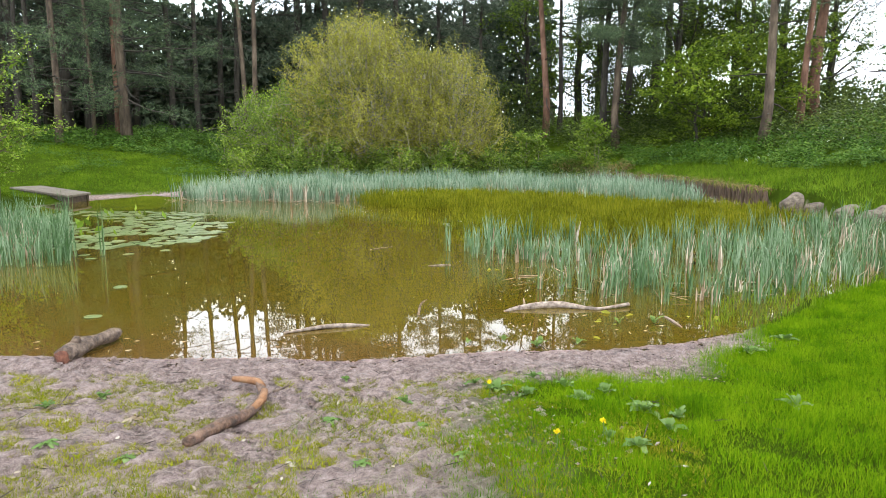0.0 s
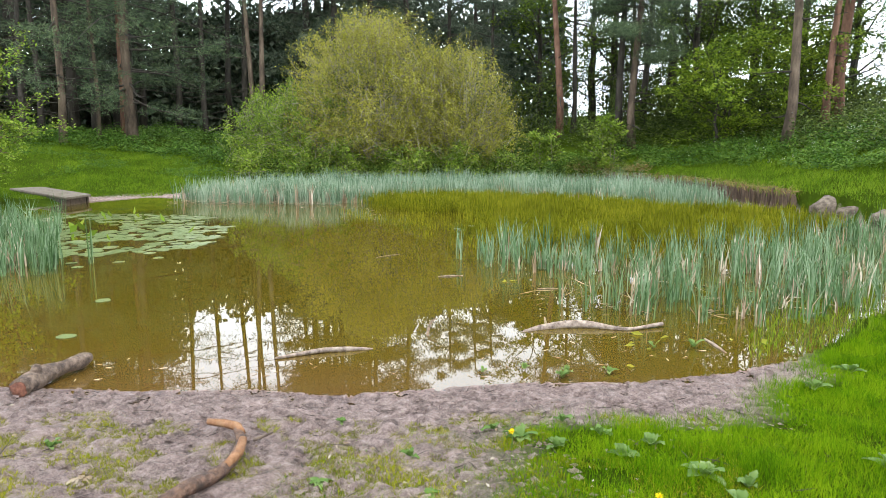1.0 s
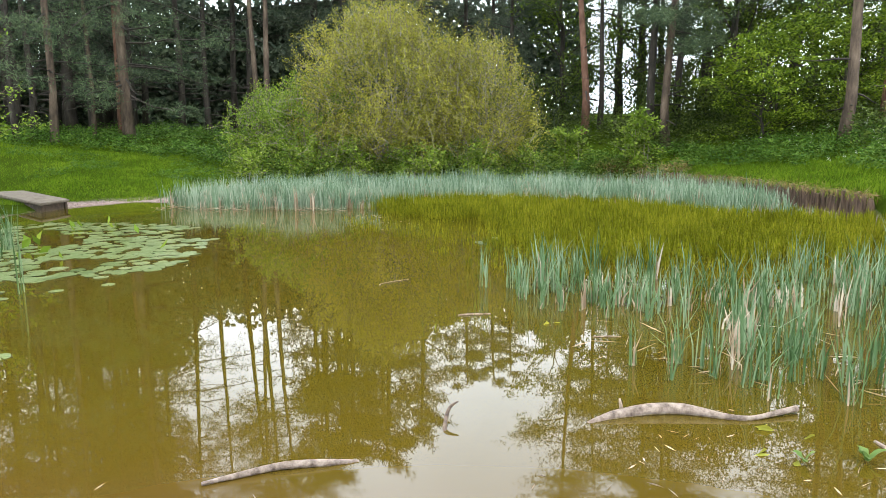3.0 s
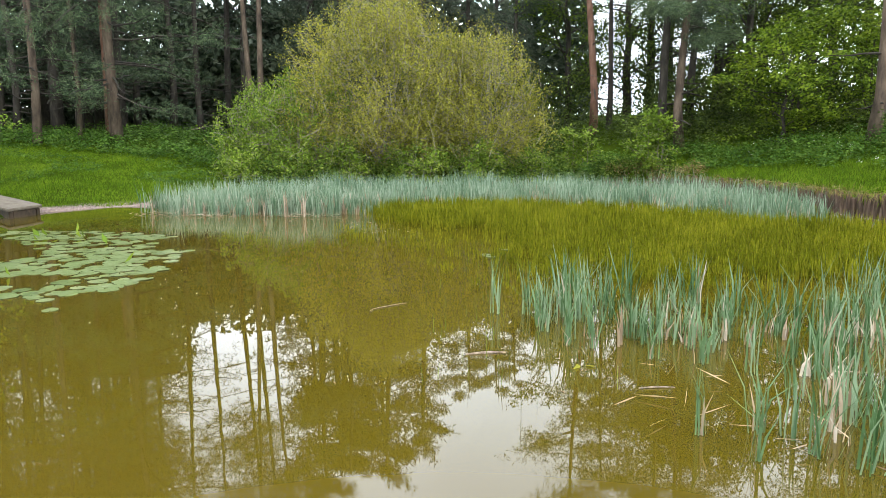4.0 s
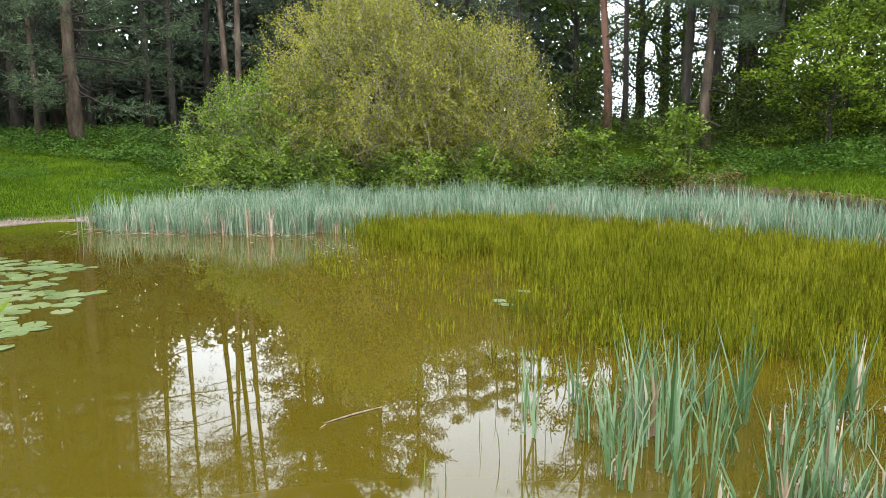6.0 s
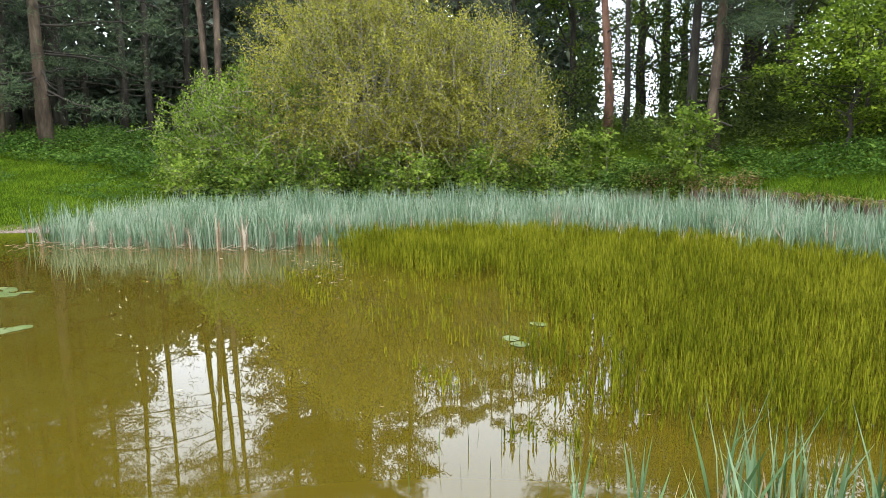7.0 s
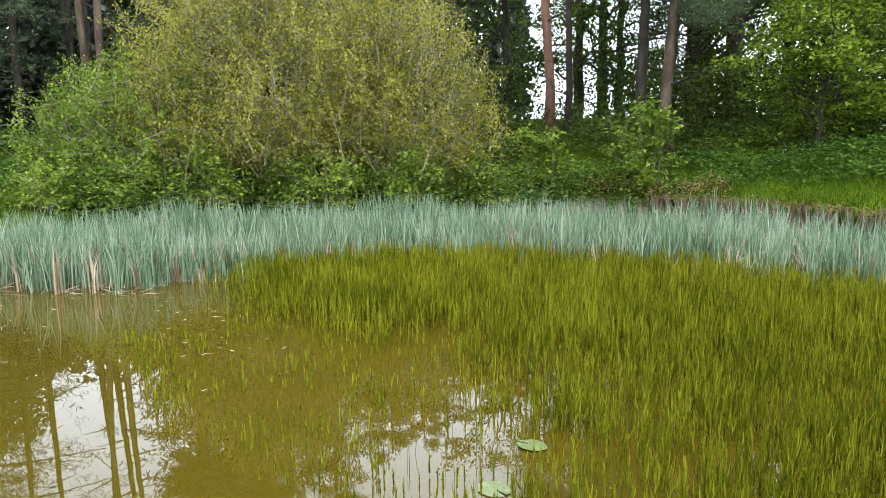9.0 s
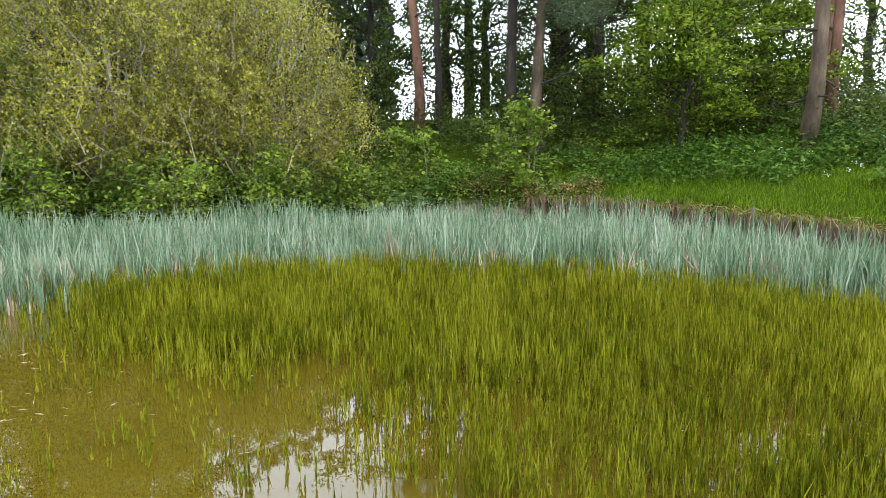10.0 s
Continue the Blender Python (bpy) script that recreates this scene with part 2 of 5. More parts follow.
def ground_material():
    m, ns, ls, bsdf = nodes_of("bank_soil_and_turf")
    at = ns.new("ShaderNodeAttribute")
    at.attribute_name = "mud"
    n1 = noise_node(ns, ls, 16.0, 12, 0.88)
    mudr = ramp_node(ns, [(0.37, (0.046, 0.028, 0.022)), (0.44, (0.165, 0.108, 0.090)), (0.51, (0.310, 0.218, 0.186)), (0.60, (0.500, 0.378, 0.330))])
    ls.new(n1.outputs["Fac"], mudr.inputs["Fac"])
    n2 = noise_node(ns, ls, 1.3, 8, 0.7)
    turf = ramp_node(ns, [(0.3, (0.028, 0.042, 0.006)), (0.5, (0.048, 0.080, 0.007)), (0.7, (0.078, 0.115, 0.012))])
    ls.new(n2.outputs["Fac"], turf.inputs["Fac"])
    n3 = noise_node(ns, ls, 7.0, 6, 0.7)
    fac = ns.new("ShaderNodeMath")
    fac.operation = "MULTIPLY_ADD"
    fac.inputs[1].default_value = 1.2
    ls.new(n3.outputs["Fac"], fac.inputs[0])
    off = ns.new("ShaderNodeMath")
    off.operation = "MULTIPLY_ADD"
    off.inputs[1].default_value, off.inputs[2].default_value = 1.6, -0.95
    ls.new(at.outputs["Fac"], off.inputs[0])
    ls.new(off.outputs[0], fac.inputs[2])
    cl = ns.new("ShaderNodeClamp")
    ls.new(fac.outputs[0], cl.inputs["Value"])
    mx = ns.new("ShaderNodeMix")
    mx.data_type = "RGBA"
    ls.new(cl.outputs["Result"], mx.inputs["Factor"])
    ls.new(turf.outputs["Color"], mx.inputs["A"])
    ls.new(mudr.outputs["Color"], mx.inputs["B"])
    ls.new(mx.outputs["Result"], bsdf.inputs["Base Color"])
    wet = noise_node(ns, ls, 2.2, 5, 0.6)
    wr = ns.new("ShaderNodeMapRange")
    wr.inputs["From Min"].default_value, wr.inputs["From Max"].default_value = 0.38, 0.62
    wr.inputs["To Min"].default_value, wr.inputs["To Max"].default_value = 0.28, 0.75
    ls.new(wet.outputs["Fac"], wr.inputs["Value"])
    rmix = ns.new("ShaderNodeMix")
    rmix.inputs["A"].default_value = 0.95
    ls.new(cl.outputs["Result"], rmix.inputs["Factor"])
    ls.new(wr.outputs["Result"], rmix.inputs["B"])
    ls.new(rmix.outputs["Result"], bsdf.inputs["Roughness"])
    gloss = ns.new("ShaderNodeMath")
    gloss.operation = "MULTIPLY"
    gloss.inputs[1].default_value = 0.5
    ls.new(cl.outputs["Result"], gloss.inputs[0])
    ls.new(gloss.outputs[0], bsdf.inputs["Specular IOR Level"])
    b = ns.new("ShaderNodeBump")
    b.inputs["Strength"].default_value, b.inputs["Distance"].default_value = 1.0, 0.07
    nb = noise_node(ns, ls, 34, 10, 0.8)
    ls.new(nb.outputs["Fac"], b.inputs["Height"])
    ls.new(b.outputs["Normal"], bsdf.inputs["Normal"])
    return m


MAT_WATER = water_material()
MAT_GROUND = ground_material()

# ---- mesh helpers ----
rng = np.random.default_rng(7)


class Geo:
    """Gathers vertices and faces of one mesh."""

    def __init__(self):
        self.v, self.f, self.n = [], [], 0

    def add(self, v, f):
        v = np.asarray(v, float)
        self.v.append(v)
        self.f.extend((np.asarray(f) + self.n).tolist() if not isinstance(f, list) else [[i + self.n for i in q] for q in f])
        self.n += len(v)
        return self

    def mesh(self, name, material, smooth=False):
        me = bpy.data.meshes.new(name)
        me.from_pydata(np.concatenate(self.v).tolist() if self.v else [], [], self.f)
        me.materials.append(material)
        if smooth:
            me.polygons.foreach_set("use_smooth", [True] * len(me.polygons))
        me.update()
        return me


def part(name, geo, material, parent=None, label="", smooth=False):
    ob = new(name, geo.mesh(name, material, smooth))
    if parent is not None:
        ob.parent = parent
    return tagged(ob, label)


def thing(name, at, label, category, group="", kind=""):
    e = new(name)
    e.location = at
    return tagged(e, label, category, group, kind)


def unit(a):
    return a / np.maximum(np.linalg.norm(a, axis=1, keepdims=True), 1e-9)


def tube(geo, pts, radii, n=8, lump=0.0, cap=True):
    """A tapered limb along a line of points."""
    pts = np.asarray(pts, float)
    k = len(pts)
    tan = unit(np.gradient(pts, axis=0))
    ref = np.array([0.0, 0.0, 1.0]) if abs(tan[:, 2]).mean() < 0.8 else np.array([1.0, 0.0, 0.0])
    a = unit(np.cross(tan, ref))
    b = np.cross(tan, a)
    ang = np.arange(n) * 2 * math.pi / n
    bumps = rng.standard_normal((k, n))
    for _ in range(4):
        bumps[1:-1] = (bumps[:-2] + 2 * bumps[1:-1] + bumps[2:]) / 3.4
    rad = np.asarray(radii, float)[:, None] * (1 + lump * bumps)
    v = pts[:, None, :] + rad[..., None] * (np.cos(ang)[None, :, None] * a[:, None, :] + np.sin(ang)[None, :, None] * b[:, None, :])
    f = [[i * n + j, i * n + (j + 1) % n, (i + 1) * n + (j + 1) % n, (i + 1) * n + j] for i in range(k - 1) for j in range(n)]
    if cap:
        f += [list(range(n))[::-1], [(k - 1) * n + j for j in range(n)]]
    geo.add(v.reshape(-1, 3), f)


def leaves(geo, c, length, width, up=0.0, spread=1.0, axis=None, level=None):
    """Folded rhombic leaves at the points c; up lifts (or droops) them, axis gives each its own way, a small level lays them flat."""
    c = np.asarray(c, float)
    k = len(c)
    if not k:
        return
    d = rng.standard_normal((k, 3)) * spread
    if axis is not None:
        d = d + axis
    d[:, 2] += up
    d = unit(d)
    face = rng.standard_normal((k, 3))
    if level is not None:
        face = face * level + np.array([0.0, 0.0, 1.0])
    s = unit(np.cross(d, face))
    nrm = np.cross(d, s)
    ln = (length * rng.uniform(0.65, 1.25, k))[:, None]
    w = (width * rng.uniform(0.7, 1.2, k))[:, None]
    v = np.stack([c, c + d * ln * 0.45 + s * w * 0.5 + nrm * w * 0.12, c + d * ln, c + d * ln * 0.45 - s * w * 0.5 + nrm * w * 0.12], 1)
    f = np.arange(k * 4).reshape(k, 4)
    geo.add(v.reshape(-1, 3), f)


def blades(geo, base, height, width, lean=0.25, bend=0.3):
    """Grass or reed blades: a straight foot, a bent tapering tip."""
    base = np.asarray(base, float)
    k = len(base)
    if not k:
        return
    az = rng.uniform(0, 2 * math.pi, k)
    d = np.stack([np.cos(az), np.sin(az), np.zeros(k)], 1)
    fa = az + math.pi / 2 + rng.normal(0, 0.6, k)
    s = np.stack([np.cos(fa), np.sin(fa), np.zeros(k)], 1)
    h = np.broadcast_to(np.asarray(height, float), (k,))[:, None] * rng.uniform(0.7, 1.2, (k, 1))
    w = np.broadcast_to(np.asarray(width, float), (k,))[:, None] * rng.uniform(0.7, 1.2, (k, 1))
    ln = np.abs(rng.normal(0, lean, (k, 1)))
    bd = np.abs(rng.normal(0, bend, (k, 1)))
    z = np.array([0, 0, 1.0])
    mid = base + z * h * 0.55 + d * h * ln * 0.55
    tip = base + z * h * (1 - 0.35 * bd) + d * h * (ln + bd)
    v = np.stack([base - s * w * 0.4, base + s * w * 0.4, mid + s * w * 0.5, mid - s * w * 0.5, tip], 1)
    i = np.arange(k)[:, None] * 5
    geo.add(v.reshape(-1, 3), (np.concatenate([i + [0, 1, 2, 3]], 1)).tolist())
    geo.f.extend((i + [3, 2, 4] + geo.n - k * 5).tolist())


def spears(geo, base, height, width, lean=0.4):
    """Fine turf: one slim leaning triangle a blade."""
    k = len(base)
    az, fa = rng.uniform(0, 2 * math.pi, k), rng.uniform(0, 2 * math.pi, k)
    h = (np.broadcast_to(np.asarray(height, float), (k,)) * rng.uniform(0.6, 1.25, k))[:, None]
    s = np.column_stack([np.cos(fa), np.sin(fa), np.zeros(k)]) * width * 0.5
    ln = np.abs(rng.normal(0, lean, (k, 1)))
    tip = base + np.column_stack([np.cos(az), np.sin(az), np.zeros(k)]) * h * ln + np.array([0, 0, 1.0]) * h
    geo.add(np.stack([base - s, base + s, tip], 1).reshape(-1, 3), np.arange(k * 3).reshape(k, 3))


def inside(p, poly):
    poly = np.asarray(poly, float)
    r = np.zeros(len(p), bool)
    j = len(poly) - 1
    for i in range(len(poly)):
        xi, yi, xj, yj = *poly[i], *poly[j]
        cross = ((yi > p[:, 1]) != (yj > p[:, 1])) & (p[:, 0] < (xj - xi) * (p[:, 1] - yi) / (yj - yi + 1e-12) + xi)
        r ^= cross
        j = i
    return r


def edge_distance(p, poly):
    poly = np.asarray(poly, float)
    best = np.full(len(p), 1e9)
    for i in range(len(poly)):
        a, b = poly[i - 1], poly[i]
        t = np.clip(((p - a) @ (b - a)) / ((b - a) @ (b - a)), 0, 1)
        best = np.minimum(best, np.linalg.norm(p - (a + t[:, None] * (b - a)), axis=1))
    return best


def scatter(poly, k):
    poly = np.asarray(poly, float)
    lo, hi = poly.min(0), poly.max(0)
    p = rng.uniform(lo, hi, (int(k * 5) + 10, 2))
    return p[inside(p, poly)][:k]


def wave(p, scale, seed=0.0):
    """A slow smooth noise between about -1 and 1."""
    x, y = p[:, 0] / scale + seed, p[:, 1] / scale - seed * 0.7
    return (np.sin(x * 1.7 + 1.3 * np.sin(y * 1.1)) + np.sin(y * 2.1 + 1.7 * np.sin(x * 0.9 + 2)) + np.sin((x + y) * 1.3 + 0.5)) / 3


def smooth(a, b, x):
    t = np.clip((x - a) / (b - a), 0, 1)
    return t * t * (3 - 2 * t)


# ---- the ground ----
POND = [(-14, 4.3), (-6, 4.6), (-2.9, 4.78), (-1.6, 4.82), (-0.9, 4.94), (-0.4, 4.88), (0.24, 5.1), (0.82, 5.25), (1.5, 5.34), (2.12, 5.58), (2.65, 5.92),
        (3.2, 6.5), (3.7, 7.2), (4.7, 8.1), (5.8, 9.4), (6.7, 11), (7.0, 12.8), (6.5, 15.1), (6.33, 15.9), (6.15, 17.5), (5.9, 19.3), (5.3, 21), (4.3, 22.9), (2.6, 24.5),
        (1.2, 24.6), (-1, 23.4), (-4, 22.6), (-6.5, 21.8), (-8.0, 19.6), (-8.6, 18.6), (-9.4, 18.7), (-10.3, 17.2), (-10.2, 15.6), (-9.6, 14.0), (-9.5, 11), (-11, 8), (-14, 7)]
POND = [(max(x, -11.5), y) for x, y in POND]


def height(p):
    p = np.asarray(p, float)
    d = edge_distance(p, POND)
    ins = inside(p, POND)
    near = 1 - smooth(8.0, 13.0, p[:, 1])
    left = 1 - smooth(-9.5, -2.0, p[:, 0])
    wall = smooth(1.0, 2.2, p[:, 0]) * smooth(12.0, 15.0, p[:, 1])
    slope = 0.25 * (1 - left) + 0.143 * left
    rise = slope * np.minimum(d, 6.5 + 4.1 * left) + 0.03 * np.maximum(d - 6.5 - 4.1 * left, 0)
    flat = 0.085 * np.minimum(d, 2.5) + 0.02 * np.maximum(d - 2.5, 0)
    out = near * flat + (1 - near) * rise + wall * 0.44 * smooth(0.0, 0.14, d)
    out = out + 0.03 * wave(p, 0.9) * smooth(0.2, 2, d) + 0.12 * wave(p, 3.5, 2) * smooth(2, 6, d) * (1 - near)
    # level ground under the landing stage
    a, e = np.array([-10.2, 16.4]), np.array([-14.4, 19.6])
    t = np.clip(((p - a) @ (e - a)) / ((e - a) @ (e - a)), 0, 1)
    by = np.linalg.norm(p - (a + t[:, None] * (e - a)), axis=1)
    low = 0.1 + 0.4 * np.maximum(by - 0.75, 0)
    out = np.where(p[:, 0] < -9.0, np.minimum(out, low + 5 * smooth(2.5, 5, by)), out)
    return np.where(ins, -np.minimum(0.22 * d, 0.7) - 0.015, out + 0.002)


def on_ground(p, lift=0.0):
    p = np.asarray(p, float)
    return np.column_stack([p, height(p) + lift])


def lines(dense0, dense1, step, mids, ends):
    a = list(np.arange(dense0, dense1, step))
    return np.array(sorted(set([round(v, 3) for v in list(mids) + list(ends) + a])))


gx = lines(-3.4, 3.4, 0.036, list(np.arange(3.4, 4.2, 0.06)) + list(np.arange(-4, -3.4, 0.06)) + list(np.arange(-5.5, -4, 0.1)) + list(np.arange(4.2, 7.5, 0.1)) + list(np.arange(-30, -5.5, 0.5)) + list(np.arange(7.5, 32, 0.5)), [-600, -250, -120, -70, -45, 45, 70, 120, 250, 600])
gy = lines(2.2, 5.8, 0.036, list(np.arange(5.8, 8, 0.1)) + list(np.arange(0, 2.2, 0.2)) + list(np.arange(8, 30, 0.33)) + list(np.arange(-6, 0, 0.3)) + list(np.arange(30, 45, 1)), [-600, -200, -80, -40, -20, -10, 60, 90, 150, 300, 600])
gp = np.stack(np.meshgrid(gx, gy), -1).reshape(-1, 2)
gz = height(gp)
gd = np.where(inside(gp, POND), -1, 1) * edge_distance(gp, POND)


def muddy(p, d):
    """How bare the soil is: the trodden near shore and beach are mud, the lawn is not."""
    near = (1 - smooth(7.5, 9.0, p[:, 1])) * (1 - smooth(2.3, 3.2, p[:, 0]))
    reach = 1.15 - 0.28 * smooth(-1.5, 1.5, p[:, 0]) - 0.3 * smooth(0.6, 2.6, p[:, 0]) + 0.3 * wave(p, 0.6)
    shore = 1 - smooth(reach * 0.7, reach * 1.35, d)
    worn = 0.85 * (1 - smooth(0.6, 1.6, p[:, 0] + 0.5 * (p[:, 1] - 3.2) + 0.4 * wave(p, 0.8, 3)))
    beach = (1 - smooth(0.3, 0.7, d)) * smooth(16.5, 17.3, p[:, 1]) * (1 - smooth(-8.2, -7.6, p[:, 0]))
    worn = worn * (1 - smooth(2.3, 3.6, d + 0.4 * wave(p, 0.7, 8))) * smooth(-5.5, -3.8, p[:, 0] + 0.4 * wave(p, 0.9, 2))
    return np.clip(np.maximum(near * np.maximum(shore, worn), beach), 0, 1)


mud = np.where(gd < 0, 1.0, muddy(gp, gd))
# churned surface of the bare soil
chop = rng.normal(0, 1, len(gp)).reshape(len(gy), len(gx))
chop = (chop + np.roll(chop, 1, 0) + np.roll(chop, 1, 1) + np.roll(chop, -1, 0) * 0.6).reshape(-1) * 0.005
churn = 1.5 * chop + 0.010 * wave(gp, 0.11, 1) + 0.009 * wave(gp, 0.057, 4) + 0.011 * wave(gp, 0.25, 7)
gz = gz + mud * churn * (np.abs(gd) < 6) * smooth(-0.1, 0.25, gd)
nx, ny = len(gx), len(gy)
ii = (np.arange(ny - 1)[:, None] * nx + np.arange(nx - 1)[None, :]).reshape(-1)
ground_geo = Geo().add(np.column_stack([gp, gz]), np.stack([ii, ii + 1, ii + 1 + nx, ii + nx], 1))
ground = part("ground", ground_geo, MAT_GROUND, None, "muddy and grassy ground sloping round the pond", True)
tagged(ground, category="ground", kind="structure")
attr = ground.data.attributes.new("mud", "FLOAT", "POINT")
attr.data.foreach_set("value", mud.astype(np.float32))

water_geo = Geo().add([(-13, 3.5, 0), (9, 3.5, 0), (9, 26, 0), (-13, 26, 0)], [[0, 1, 2, 3]])
water = part("water", water_geo, MAT_WATER, None, "still murky olive-brown pond water with sharp reflections")
tagged(water, category="pond water", kind="structure")


# ---- trees and shrubs ----
def limb_line(start, way, length, k=6, wobble=0.12, lift=0.0):
    way = np.asarray(way, float) / np.linalg.norm(way)
    p = [np.asarray(start, float)]
    for i in range(k):
        way = way + rng.normal(0, wobble, 3) + np.array([0, 0, lift])
        way = way / np.linalg.norm(way)
        p.append(p[-1] + way * length / k)
    return np.array(p)


def pine(at, tall, radius, lean=(0, 0), bare=0.35, crown=1.0, bark=None, needles=None, tufts=420, label="", spread=0.15, forked=False, dead=6, single=True, needle=(0.19, 0.021), per_tuft=24):
    """A Scots pine: a long trunk, whorls of limbs, flat pads of needle tufts."""
    t = thing("pine_tree", at, label or "tall conifer with a bare trunk and dark needle pads", "tree", "conifers round the pond")
    g = Geo()
    k = 9
    z = np.linspace(-0.3, tall, k)
    f = np.maximum(z, 0) / tall
    px = lean[0] * f + 0.12 * np.sin(f * 4 + at[0]) * (f > 0)
    py = lean[1] * f + 0.1 * np.sin(f * 3.3 + at[1]) * (f > 0)
    line = np.column_stack([px, py, z])
    rad = radius * (1 - 0.82 * f) * np.where(z < 0.3, 1.25, 1)
    tube(g, line, rad, 10, 0.04)
    part("trunk", g, bark or MAT_BARK_GREY, t, smooth=True)
    if forked:
        q = line[3]
        fk = np.array([q, q + (0.25, -0.1, 0.9), q + (0.5, -0.15, 2.2), q + (0.7, -0.1, tall * 0.45)])
        g = Geo()
        tube(g, fk, [radius * 0.62, radius * 0.55, radius * 0.45, radius * 0.2], 9, 0.04)
        part("fork", g, bark or MAT_BARK_GREY, t, smooth=True)
    limbs, crowns = Geo(), []
    n = int(tall * 3.2)
    for i in range(n + dead):
        is_dead = i >= n
        h = tall * (rng.uniform(0.07, bare + 0.05) if is_dead else bare + (1 - bare) * ((i + rng.random()) / n))
        q = np.array([np.interp(h, z, px), np.interp(h, z, py), h])
        a = rng.uniform(0, 2 * math.pi)
        u = (h / tall - bare) / (1 - bare)
        ln = crown * tall * spread * (0.5 + 0.9 * math.sin(math.pi * min(max(0.12 + u * 0.85, 0), 1))) * rng.uniform(0.6, 1.1)
        if is_dead:
            ln = rng.uniform(0.5, 1.9)
        ll = limb_line(q, (math.cos(a), math.sin(a), rng.uniform(-0.1, 0.35) - 0.3 * (h < 6)), ln, 5, 0.14, 0.0)
        r0 = radius * 0.24 * (1 - 0.6 * h / tall)
        if single:
            limbs = Geo()
        tube(limbs, ll, np.linspace(r0, r0 * 0.2, 6), 4, 0, False)
        if single:
            part("limb", limbs, MAT_BARK_DARK, t)
        if not is_dead:
            crowns.append(ll)
    if not single:
        tagged(part("limb", limbs, MAT_BARK_DARK, t), kind="stuff")
    g = Geo()
    per = max(3, tufts // max(1, len(crowns)))
    for ll in crowns:
        u = rng.uniform(0.3, 1.0, per)
        c = np.column_stack([np.interp(u * 5, np.arange(6), ll[:, j]) for j in range(3)])
        ln = np.linalg.norm(ll[-1] - ll[0])
        c += rng.normal(0, 1, (per, 3)) * np.array([0.16, 0.16, 0.07]) * ln
        out = unit(ll[-1:] - ll[:1])
        cc = np.repeat(c, per_tuft, 0) + rng.normal(0, 1, (per * per_tuft, 3)) * np.array([0.15, 0.15, 0.06])
        leaves(g, cc, needle[0], needle[1], 0.15, 0.8, out * 0.7)
    tagged(part("crown", g, needles or MAT_PINE, t), kind="stuff")
    return t


def broadleaf(at, tall, radius, crown_r, stems=1, mat=None, bark=None, leaf=(0.16, 0.1), count=5000, name="tree", label="", category="tree", group="", base=0.25, flat=0.5, seed_lean=(0, 0), dome=1.0):
    """A leafy tree or shrub: trunk(s), forking limbs, twigs, and leaves in clumps along the twigs."""
    t = thing(name, at, label, category, group)
    g, lm = Geo(), Geo()
    ends = []
    for s in range(stems):
        a0 = rng.uniform(0, 6.28)
        out = 0.0 if stems == 1 else rng.uniform(0.15, 0.75)
        top = np.array([math.cos(a0) * crown_r * out + seed_lean[0], math.sin(a0) * crown_r * out + seed_lean[1], tall * rng.uniform(0.7, 0.95) * (1 - 0.3 * out * dome)])
        foot = np.array([math.cos(a0) * 0.15 * stems ** 0.5, math.sin(a0) * 0.15 * stems ** 0.5, -0.3])
        u = np.linspace(0, 1, 8)[:, None]
        line = foot + (top - foot) * np.column_stack([u ** 1.3, u ** 1.3, u]) + rng.normal(0, 0.03 * crown_r / 2, (8, 3)) * (u > 0)
        g = Geo()
        tube(g, line, radius * (1 - 0.85 * u[:, 0]) / stems ** 0.3, 8, 0.05)
        part("trunk" if stems == 1 else "stem", g, bark or MAT_BARK_DARK, t, smooth=True)
        nl = max(6, int(26 / stems ** 0.5))
        for i in range(nl):
            h = base + (1 - base) * (i + rng.random()) / nl
            q = np.array([np.interp(h, u[:, 0], line[:, j]) for j in range(3)])
            a = rng.uniform(0, 6.28)
            hz = q[2] / tall
            ln = crown_r * (0.35 + 0.75 * math.sqrt(max(0.05, 1 - max(0, hz - 0.1) ** 2))) * rng.uniform(0.45, 0.95) * (0.75 if stems > 1 else 1)
            ll = limb_line(q, (math.cos(a), math.sin(a), rng.uniform(0.1, 0.9)), ln, 6, 0.16, 0.02)
            ll[:, 2] = np.maximum(ll[:, 2], 0.15)
            r0 = radius * 0.3 * (1 - 0.5 * h) / stems ** 0.3
            tube(lm, ll, np.linspace(r0, 0.006, 7), 4, 0, False)
            ends.append(ll)
            for j in range(4):
                qi = rng.integers(2, 7)
                tw = limb_line(ll[qi], rng.normal(0, 1, 3) + np.array([math.cos(a), math.sin(a), 0.5]), ln * rng.uniform(0.25, 0.5), 4, 0.2)
                tw[:, 2] = np.maximum(tw[:, 2], 0.1)
                tube(lm, tw, np.linspace(r0 * 0.35, 0.004, 5), 3, 0, False)
                ends.append(np.vstack([tw, tw[-2:]]))
    tagged(part("branch", lm, bark or MAT_BARK_DARK, t), kind="stuff")
    g = Geo()
    per = max(4, count // len(ends))
    for ll in ends:
        u = rng.uniform(1.5, 6, per)
        c = np.column_stack([np.interp(u, np.arange(len(ll)), ll[:, j]) for j in range(3)])
        c += rng.normal(0, 1, (per, 3)) * np.array([1, 1, 1 - flat]) * 0.09 * crown_r ** 0.6
        leaves(g, c, leaf[0], leaf[1], -0.1, np.array([1, 1, 0.55]), None, 0.5)
    tagged(part("crown", g, mat or MAT_OAK, t), kind="stuff")
    return t


def gnd(x, y):
    return (x, y, float(height([(x, y)])[0]))

